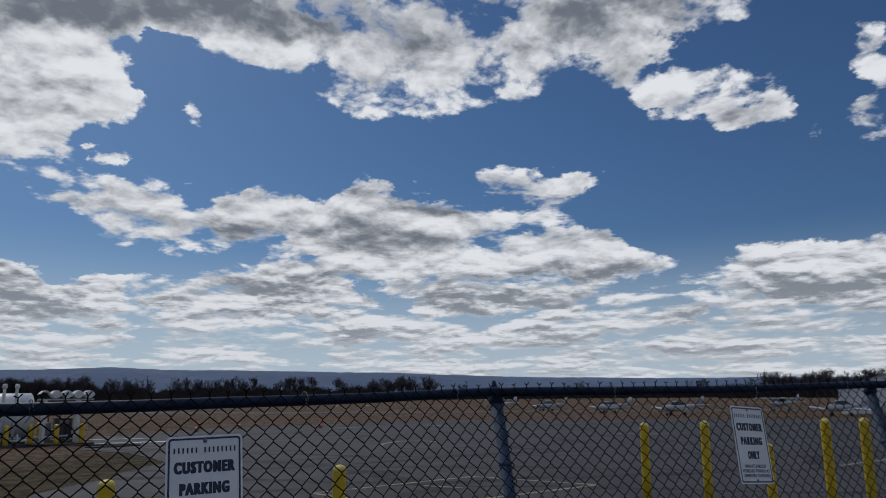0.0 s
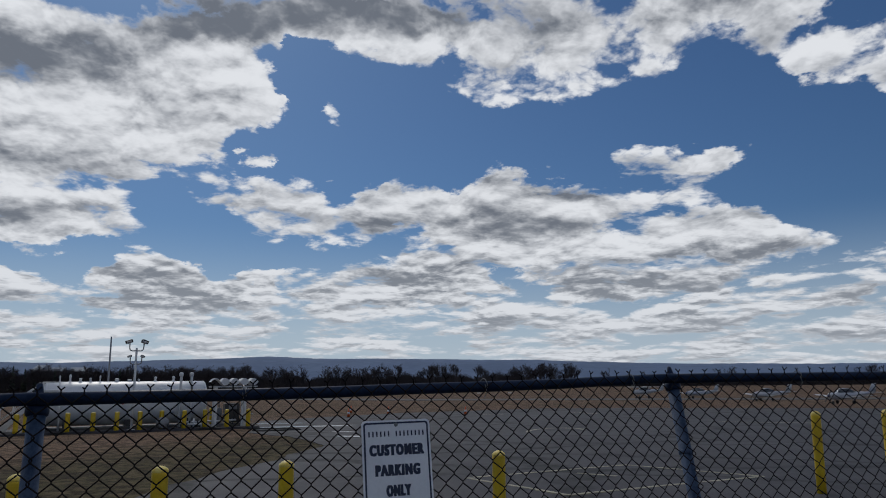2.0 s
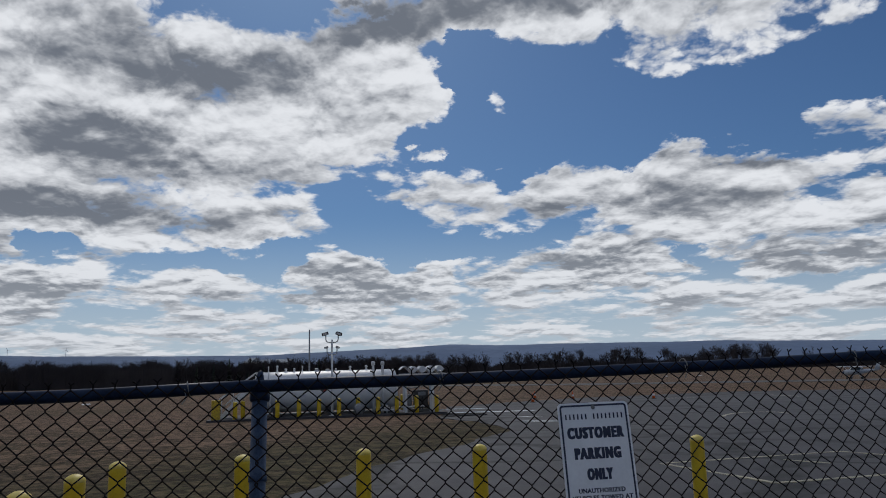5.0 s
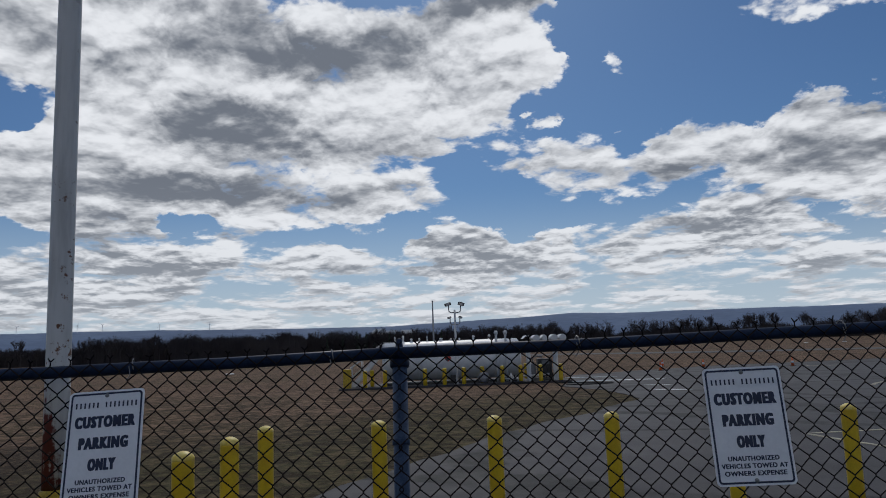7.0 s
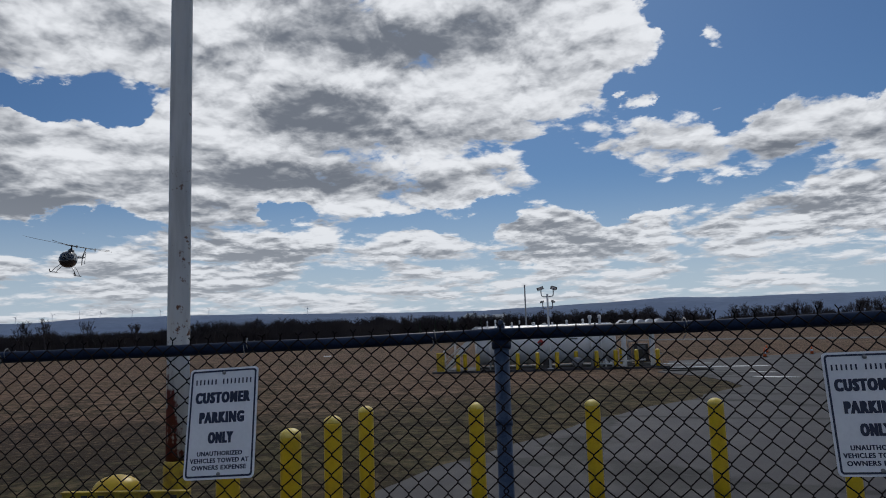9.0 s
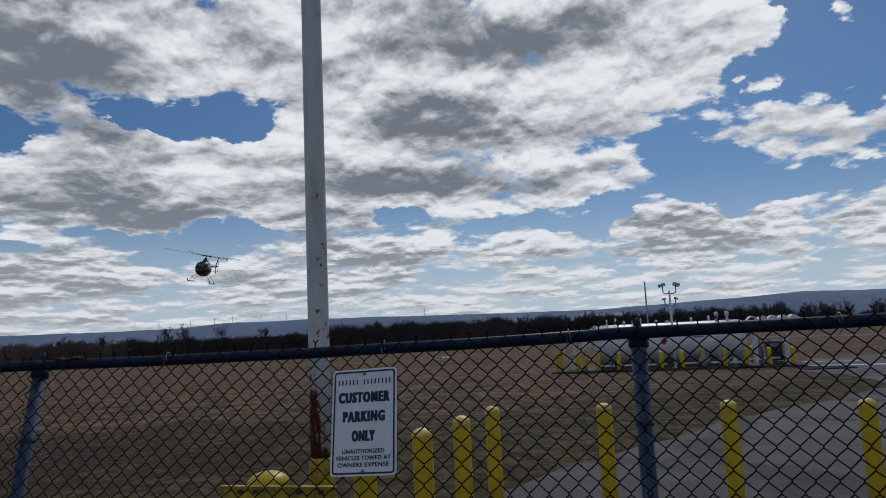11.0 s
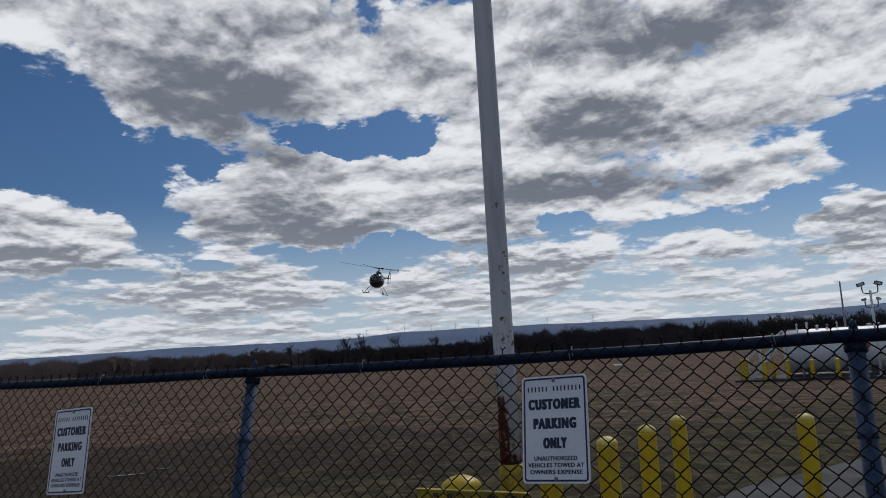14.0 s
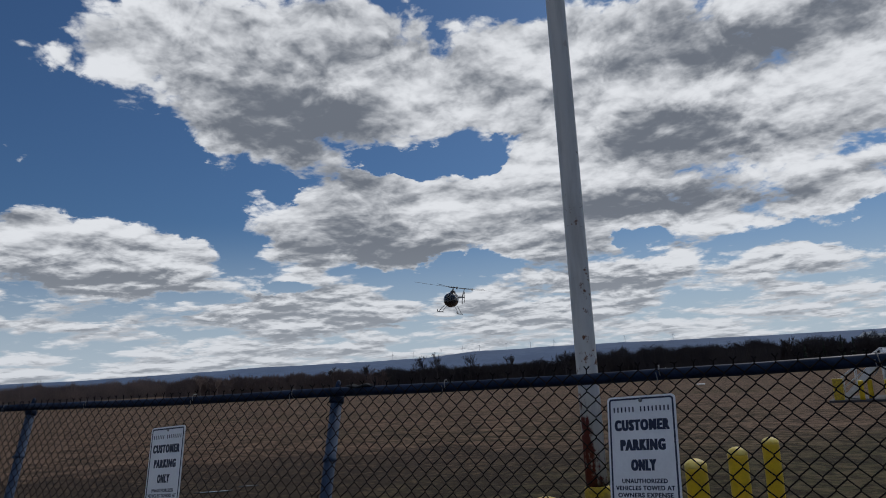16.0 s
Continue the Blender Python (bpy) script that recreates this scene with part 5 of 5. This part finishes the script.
# ---------------------------------------------------------------- helicopter hovering over the field
def helicopter(m):
    t = thing("helicopter", m, "black light helicopter in flight above the field, nose towards the fence", "helicopter")
    cabin = part("cabin", loft(Shape(), [(1.62, -0.18, 0.10, 0.10), (1.5, -0.14, 0.34, 0.36), (1.1, -0.05, 0.60, 0.63), (0.5, 0.0, 0.70, 0.76), (-0.2, 0.02, 0.68, 0.76), (-0.8, 0.10, 0.52, 0.62), (-1.3, 0.22, 0.30, 0.38), (-1.7, 0.28, 0.16, 0.20)], 24), HELI_BLACK, t)
    part("windscreen", loft(Shape(), [(1.60, 0.0, 0.10, 0.10), (1.42, 0.10, 0.36, 0.26), (1.0, 0.20, 0.585, 0.42), (0.6, 0.22, 0.66, 0.48)], 20), GLASS, cabin, "tinted rounded windscreen")
    part("mast_fairing", loft(Shape(), [(0.5, 0.70, 0.10, 0.08), (0.2, 0.80, 0.22, 0.18), (-0.4, 0.80, 0.22, 0.20), (-0.9, 0.66, 0.10, 0.10)], 14), HELI_BLACK, t)
    boom = part("tail_boom", tube(Shape(), [(-1.5, 0, 0.28), (-3.0, 0, 0.36), (-5.1, 0, 0.45)], [0.16, 0.12, 0.085], 14), HELI_BLACK, t)
    part("upper_fin", blade_wing(Shape(), (-4.75, 0, 0.45), (-5.35, 0, 1.35), 0.62, 0.42, 0.08, 0.05, (0, 1, 0)), HELI_BLACK, boom)
    part("lower_fin", blade_wing(Shape(), (-4.75, 0, 0.42), (-5.15, 0, -0.35), 0.55, 0.30, 0.08, 0.05, (0, 1, 0)), HELI_BLACK, boom)
    bm = Shape()
    for s in (-1, 1):
        blade_wing(bm, (-5.35, 0, 1.36), (-5.4, s * 0.85, 1.38), 0.42, 0.36, 0.06, 0.05)
        box(bm, (-5.45, s * 0.86, 1.38), (0.42, 0.03, 0.30), None, 0.005)
    part("tailplane", bm, HELI_BLACK, boom)
    hub = part("tail_rotor", lathe(Shape(), [(0.05, 0), (0.05, 0.12), (0.03, 0.16), (0, 0.17)], 10, (-5.15, 0.05, 0.45), turned(-90, 0, 0)), DARK_METAL, boom)
    for s in (0, 180):
        bm = Shape()
        box(bm, (0, 0, 0.36), (0.11, 0.02, 0.62), None, 0.004)
        bmesh.ops.transform(bm, matrix=pose(-5.15, 0.17, 0.45, 0, 25 + s, 0), verts=bm.verts)
        part("tail_blade", bm, DARK_METAL, hub)
    mast_ = part("rotor_mast", lathe(Shape(), [(0.09, 0.9), (0.07, 1.10), (0.05, 1.15), (0.05, 1.22), (0.20, 1.23), (0.22, 1.28), (0.18, 1.33), (0.06, 1.36), (0, 1.37)], 16), DARK_METAL, t)
    for k in range(5):
        bm = Shape()
        tube(bm, [(0.15, 0, 1.28), (0.55, 0, 1.29)], 0.05, 8)
        n = 6
        rows = []
        for j in range(n + 1):
            r = 0.5 + (4.02 - 0.5) * j / n
            z = 1.29 + 0.10 * (j / n) ** 2
            rows.append([bm.verts.new((r, -0.06, z + 0.008)), bm.verts.new((r, 0.11, z)), bm.verts.new((r, 0.0, z + 0.022)), bm.verts.new((r, -0.05, z - 0.008))])
        for a_, b_ in zip(rows, rows[1:]):
            for q in range(4):
                bm.faces.new((a_[q], a_[(q + 1) % 4], b_[(q + 1) % 4], b_[q]))
        bm.faces.new(rows[0]), bm.faces.new(rows[-1][::-1])
        bmesh.ops.transform(bm, matrix=turned(0, 0, 72 * k + 62), verts=bm.verts)
        part("rotor_blade", bm, DARK_METAL, mast_)
    for s in (-1, 1):
        skid = part("skid", tube(Shape(), [(1.55, s * 1.02, -1.12), (1.35, s * 1.02, -1.28), (1.0, s * 1.02, -1.33), (-1.2, s * 1.02, -1.33)], 0.045, 10), HELI_BLACK, t)
        for x in (0.75, -0.65):
            part("strut", tube(Shape(), [(x, s * 0.45, -0.55), (x - 0.05, s * 0.80, -0.95), (x - 0.05, s * 1.02, -1.31)], 0.045, 8, True, 0.5), HELI_BLACK, skid)


HELI_AZ, HELI_EL, HELI_D = 70.55, 6.04, 74.0
g = radians(HELI_AZ)
toward = 90 + HELI_AZ + 180            # nose back along the line of sight
helicopter(pose(-0.37 - HELI_D * math.sin(g), -0.22 + HELI_D * math.cos(g), EYE + HELI_D * math.tan(radians(HELI_EL)), 0, 0, toward - 13) @ pose(0, 0, 0, -11, 3.5, 0))


# ---------------------------------------------------------------- far woods
def bare_tree(seed, tall, spread, levels):
    """Verts and faces of a leafless tree: a trunk that forks into limbs and many twigs."""
    rnd = random.Random(seed)
    verts, faces = [], []

    def limb(p, d, length, r, level):
        q = p + d * length
        s1 = d.cross(Vector((rnd.uniform(-1, 1), rnd.uniform(-1, 1), 0.3))).normalized()
        s2 = d.cross(s1)
        o = len(verts)
        r2 = r * 0.6
        if level < 2:
            verts.extend((p + s1 * r, p - s1 * r, q))
            faces.append((o, o + 1, o + 2))
        else:
            for c, rr in ((p, r), (q, r2)):
                for k in range(3):
                    a_ = 2 * math.pi * k / 3
                    verts.append(c + (s1 * math.cos(a_) + s2 * math.sin(a_)) * rr)
            for k in range(3):
                k2 = (k + 1) % 3
                faces.append((o + k, o + k2, o + 3 + k2, o + 3 + k))
        if level == 0:
            return
        for j in range(rnd.choice((3, 4)) if level > 1 else 4):
            f = rnd.uniform(0.2 if level > 3 else 0.3, 1.0)
            w = Vector((rnd.gauss(0, 1) * spread, rnd.gauss(0, 1) * spread, rnd.uniform(0.3, 1.0)))
            limb(p.lerp(q, f), (d * 0.8 + w * 0.75).normalized(), length * rnd.uniform(0.58, 0.84), max(r2 * 0.78, 0.045), level - 1)
    limb(Vector((0, 0, 0)), Vector((rnd.uniform(-.06, .06), rnd.uniform(-.06, .06), 1)).normalized(), tall * 0.26, tall * 0.013, levels)
    top = max(v.z for v in verts)
    out = np.array([v[:] for v in verts]) * (tall / top)
    # the crown closes over rounded: its highest shoots level off
    f_ = np.clip(out[:, 2] / tall, 0, 1)
    out[:, 2] = tall * (0.65 * f_ + 0.35 * np.sin(f_ * math.pi / 2))
    out[:, :2] *= (1.15 + 0.0 * f_)[:, None]
    return out, faces


KINDS = [bare_tree(40 + k, 17.0, 0.55 + 0.06 * (k % 4), 5) for k in range(6)]


def spread_mesh(name, rows, mat, label, category):
    """Joins many trees, each (kind, x, y, size, width, turn), into one mesh."""
    verts, faces, o = [], [], 0
    for kind, x, y, size, wide, turn in rows:
        v, f = kind
        c, s = math.cos(turn), math.sin(turn)
        w = np.empty_like(v)
        w[:, 0] = (v[:, 0] * c - v[:, 1] * s) * wide + x
        w[:, 1] = (v[:, 0] * s + v[:, 1] * c) * wide + y
        w[:, 2] = v[:, 2] * size - 0.9
        verts.append(w)
        faces += [tuple(o + i for i in q) for q in f]
        o += len(v)
    return solid(name, raw(name, np.concatenate(verts).tolist(), faces, mat), mat, label, category, "stuff")


def polar(az, d):
    return -d * math.sin(radians(az)), d * math.cos(radians(az))


rnd = random.Random(5)
rows = []
az = -38.0
while az < 122:
    low = -22 < az < 0
    far = 90 < az
    for depth in range(1 if low else 2):
        d = (640 if far else 430) + depth * 26 + rnd.uniform(-14, 14)
        if low:
            d += 160
        lump = 0.5 + 0.5 * noise.noise(Vector((az * 0.35, 2.0, depth)))
        size = (0.55 + 0.35 * lump + rnd.uniform(0, 0.28)) * (0.85 if far else 0.66 if az > 62 else 0.9)
        if -22 < az < 27 and (noise.noise(Vector((az * 0.42, 9.0, 0))) < -0.02 or rnd.random() < 0.25):
            continue
        x, y = polar(az + rnd.uniform(-0.2, 0.2), d)
        rows.append((rnd.choice(KINDS), x, y, size, size * rnd.uniform(0.8, 1.15), rnd.uniform(0, 6.28)))
    az += 0.28 if not low else 0.7
near_ = [r_ for r_ in rows if math.degrees(math.atan2(-r_[1], r_[2])) < 76]
mid_ = [r_ for r_ in rows if 76 <= math.degrees(math.atan2(-r_[1], r_[2])) < 88]
far_ = [r_ for r_ in rows if math.degrees(math.atan2(-r_[1], r_[2])) >= 88]
spread_mesh("woods", near_, BARK, "line of dark leafless winter trees beyond the field", "woods")
spread_mesh("woods", mid_, DARK_BRUSH, "dark brown leafless woods beyond the field", "woods")
spread_mesh("woods", far_, BRUSH, "brown leafless woods farther along the field", "woods")


def brush_mass(name, a0, a1, d0, deep, tall, count, mat, label):
    """A thicket: many thin upright stems and forked sprays with gaps at the top."""
    verts, faces = [], []
    for k in range(int(count * 1.7)):
        az_ = rnd.uniform(a0, a1)
        d = d0 + rnd.uniform(0, deep)
        x, y = polar(az_, d)
        lump = 0.74 + 0.26 * noise.noise(Vector((az_ * 0.55, 7.0, 0))) + 0.20 * noise.noise(Vector((az_ * 1.5, 1.0, 0)))
        h = tall * lump * (1 - 0.5 * rnd.random() ** 2.2)
        wx_, wy_ = math.cos(radians(az_)), math.sin(radians(az_))
        for j in range(7):
            lean = rnd.gauss(0, 0.22)
            w = rnd.uniform(0.05, 0.20)
            sx = rnd.gauss(0, 0.8)
            hh = h * rnd.uniform(0.55, 1.0) * (1 - 0.35 * abs(lean))
            tx = sx + lean * hh * 0.8
            mx = sx + lean * hh * 0.25
            o = len(verts)
            verts += [(x + wx_ * (sx - w), y + wy_ * (sx - w), -0.9), (x + wx_ * (sx + w), y + wy_ * (sx + w), -0.9), (x + wx_ * (mx + w), y + wy_ * (mx + w), hh * 0.55), (x + wx_ * tx, y + wy_ * tx + 0.3, hh), (x + wx_ * (mx - w), y + wy_ * (mx - w), hh * 0.5)]
            faces += [(o, o + 1, o + 2, o + 3, o + 4)]
            if hh > 5:
                o = len(verts)
                tx2, h2 = mx - lean * hh * 0.5 + rnd.gauss(0, 0.6), hh * rnd.uniform(0.75, 0.98)
                verts += [(x + wx_ * (mx - 0.12), y + wy_ * (mx - 0.12), hh * 0.45), (x + wx_ * (mx + 0.12), y + wy_ * (mx + 0.12), hh * 0.45), (x + wx_ * tx2, y + wy_ * tx2, h2)]
                faces += [(o, o + 1, o + 2)]
    return solid(name, raw(name, verts, faces, mat), mat, label, "brush", "stuff")


brush_mass("thicket", 6, 28, 430, 40, 12.5, 1500, BARK, "low dark leafless thicket under the trees")
brush_mass("thicket", 27, 62, 430, 40, 17.5, 3900, BARK, "dense dark leafless thicket under the trees")
brush_mass("thicket", 61, 77, 430, 50, 13.5, 1900, BARK, "dense dark leafless thicket under the trees")
brush_mass("thicket", 76, 92, 430, 50, 13.5, 2000, DARK_BRUSH, "dense dark brown thicket beyond the field")
brush_mass("thicket", 87, 124, 560, 60, 19.0, 3600, BRUSH, "brown leafless woods farther along the field")
brush_mass("thicket", -40, -19, 420, 40, 11.0, 1100, BARK, "dark thicket behind the parked aircraft")
brush_mass("thicket", -24, 8, 520, 60, 8.0, 1700, BARK, "low dark hedge far beyond the field")
brush_mass("thicket", 47, 56.5, 400, 30, 18.0, 1300, BARK, "tall dense dark grove at the field's edge")

# trees that stand out singly
def single_tree(az_, d, tall, wide, k):
    x, y = polar(az_, d)
    t = thing("tree", pose(x, y, -0.75, 0, 0, 50 * k), "tall leafless tree standing above the thicket", "tree", "tall trees on the skyline")
    v, f = bare_tree(90 + k, tall, 0.6, 5)
    v[:, :2] *= wide
    part("trunk", raw("trunk", v[:6].tolist(), [q for q in f if max(q) < 6], BARK), BARK, t)
    part("crown", raw("crown", v.tolist(), [q for q in f if max(q) >= 6], BARK), BARK, t, "open crown of bare limbs and twigs")


for k, (az_, tall) in enumerate(((72.0, 15.5), (73.3, 14.5), (69.4, 15.0), (62.5, 13.5), (60.6, 13.0), (57.4, 14.0), (17.6, 14.0), (16.0, 13.5), (13.2, 13.0), (11.5, 13.2), (9.8, 12.8), (23.4, 13.5), (5.0, 12.5), (27.5, 14.0), (-23.5, 12.0), (-26.0, 14.0), (-28.6, 13.0), (66.2, 12.5), (77.5, 12.0), (80.2, 11.5))):
    single_tree(az_, 405 + 9 * (k % 4), tall * 1.12, 0.85, k)


def conifer(az_, d, tall, k):
    x, y = polar(az_, d)
    t = thing("conifer", pose(x, y, -0.75), "dark pointed evergreen rising from the woods", "tree", "evergreens in the woods")
    part("trunk", tube(Shape(), [(0, 0, -0.1), (0, 0, tall * 0.9)], [0.25, 0.05], 6), BARK, t)
    r_ = random.Random(k)
    verts, faces = [], []
    for j in range(150):
        f = r_.uniform(0.12, 1.0)
        reach = tall * 0.17 * (1.05 - f) * r_.uniform(0.6, 1.15) + 0.15
        a_ = r_.uniform(0, 6.283)
        c, s = math.cos(a_), math.sin(a_)
        z = tall * f
        o = len(verts)
        w = 0.35 * reach + 0.12
        verts += [(0, 0, z + 0.2), (c * reach * 0.7 - s * w, s * reach * 0.7 + c * w, z - 0.25), (c * reach, s * reach, z - 0.5), (c * reach * 0.7 + s * w, s * reach * 0.7 - c * w, z - 0.25)]
        faces += [(o, o + 1, o + 2, o + 3)]
    part("crown", raw("crown", verts, faces, EVERGREEN), EVERGREEN, t, "dark needled boughs")


for k, (az_, tall) in enumerate(((42.9, 14.5), (42.2, 13.0), (41.6, 11.5), (40.4, 12.0), (36.3, 13.0), (44.0, 11.5), (45.2, 11.0), (38.6, 10.5))):
    conifer(az_, 418 + 4 * (k % 3), tall * 0.95, k)


# ---------------------------------------------------------------- ridge on the horizon, with wind turbines
RIDGE = [(-60, 0.9), (-30, 1.05), (-15, 1.2), (-5, 1.4), (5, 1.8), (14, 2.0), (20, 2.05), (26, 2.22), (34, 1.95), (40, 1.75), (46, 1.80), (56, 1.95), (63, 2.0), (69, 1.95), (73, 1.62), (84, 1.55), (96, 1.22), (104, 1.1), (130, 0.95), (300, 0.9)]
HILL_D = 4300.0


def ridge_el(az_):
    e_ = float(np.interp(az_, [p[0] for p in RIDGE], [p[1] for p in RIDGE]))
    return e_ + 0.05 * noise.noise(Vector((az_ * 0.25, 0, 4.0))) + 0.022 * noise.noise(Vector((az_ * 1.4, 0, 8.0))) + 0.008 * noise.noise(Vector((az_ * 9.0, 0, 2.0)))


verts, faces = [], []
steps = 1400
for k in range(steps + 1):
    az_ = -60 + 360 * k / steps
    crest = HILL_D * math.tan(radians(ridge_el(az_))) + EYE
    for f, d in ((0.0, HILL_D - 900), (0.35, HILL_D - 620), (0.72 + 0.1 * noise.noise(Vector((az_ * 0.2, 3, 0))), HILL_D - 300), (1.0, HILL_D), (0.85, HILL_D + 250)):
        x, y = polar(az_, d)
        verts.append((x, y, crest * f * (d / HILL_D) - (3.0 if f == 0 else 0)))
for k in range(steps):
    for j in range(4):
        o = k * 5 + j
        faces.append((o, o + 5, o + 6, o + 1))
solid("backdrop_ridge", raw("backdrop_ridge", verts, faces, HILL, True), HILL, "long low wooded ridge on the horizon, haze put into its blue-grey colour", "ridge", "structure")


def turbine(az_, tall, k):
    d = HILL_D - 40
    x, y = polar(az_, d)
    base = d * math.tan(radians(ridge_el(az_))) + EYE - 6
    t = thing("wind_turbine", pose(x, y, base, 0, 0, az_ + 10 * (k % 3)), "tiny white wind turbine on the far ridge", "wind turbine", "wind turbines on the ridge")
    part("tower", tube(Shape(), [(0, 0, -4), (0, 0, tall)], [1.1, 0.7], 8), TURBINE, t)
    part("nacelle", box(Shape(), (0, 0, tall), (2.0, 5.0, 2.0), None, 0.3), TURBINE, t)
    for j in range(3):
        bm = Shape()
        tube(bm, [(0, -2.8, tall), (math.sin(radians(120 * j + 37 * k)) * 19, -2.8, tall + math.cos(radians(120 * j + 37 * k)) * 19)], [0.9, 0.3], 6)
        part("blade", bm, TURBINE, t)


for k, az_ in enumerate((75.4, 73.8, 71.6, 69.9, 68.6, 66.5, 64.6, 62.8, 61.2, 57.4, 53.9)):
    turbine(az_, 34 + 3 * (k % 3), k)



# ---------------------------------------------------------------- small houses among the far trees
def far_house(az_, d, z, turn):
    x, y = polar(az_, d)
    t = thing("house", pose(x, y, z, 0, 0, turn), "small pale house half hidden among far trees", "house", "houses beyond the woods")
    part("wall", box(Shape(), (0, 0, 2.0), (11, 8, 6.0), None, 0.05), HOUSE, t)
    bm = Shape()
    v = [bm.verts.new(p) for p in ((-5.9, -4.5, 4.9), (-5.9, 4.5, 4.9), (-5.9, 0, 8.2), (5.9, -4.5, 4.9), (5.9, 4.5, 4.9), (5.9, 0, 8.2))]
    for q in ((0, 2, 1), (3, 4, 5), (0, 3, 5, 2), (1, 2, 5, 4), (0, 1, 4, 3)):
        bm.faces.new([v[i] for i in q])
    part("roof", bm, ROOF_SHEET, t, "grey pitched roof")
    for x_ in (-3, 0, 3):
        part("window", box(Shape(), (x_, -4.03, 2.6), (1.1, 0.08, 1.5), None, 0.02), DARK_METAL, t, "dark window")


far_house(79.9, 700, 8.0, 30), far_house(79.0, 720, 7.5, 10), far_house(41.2, 560, 9.0, -20), far_house(40.3, 580, 8.0, 15), far_house(38.9, 600, 8.5, 40)
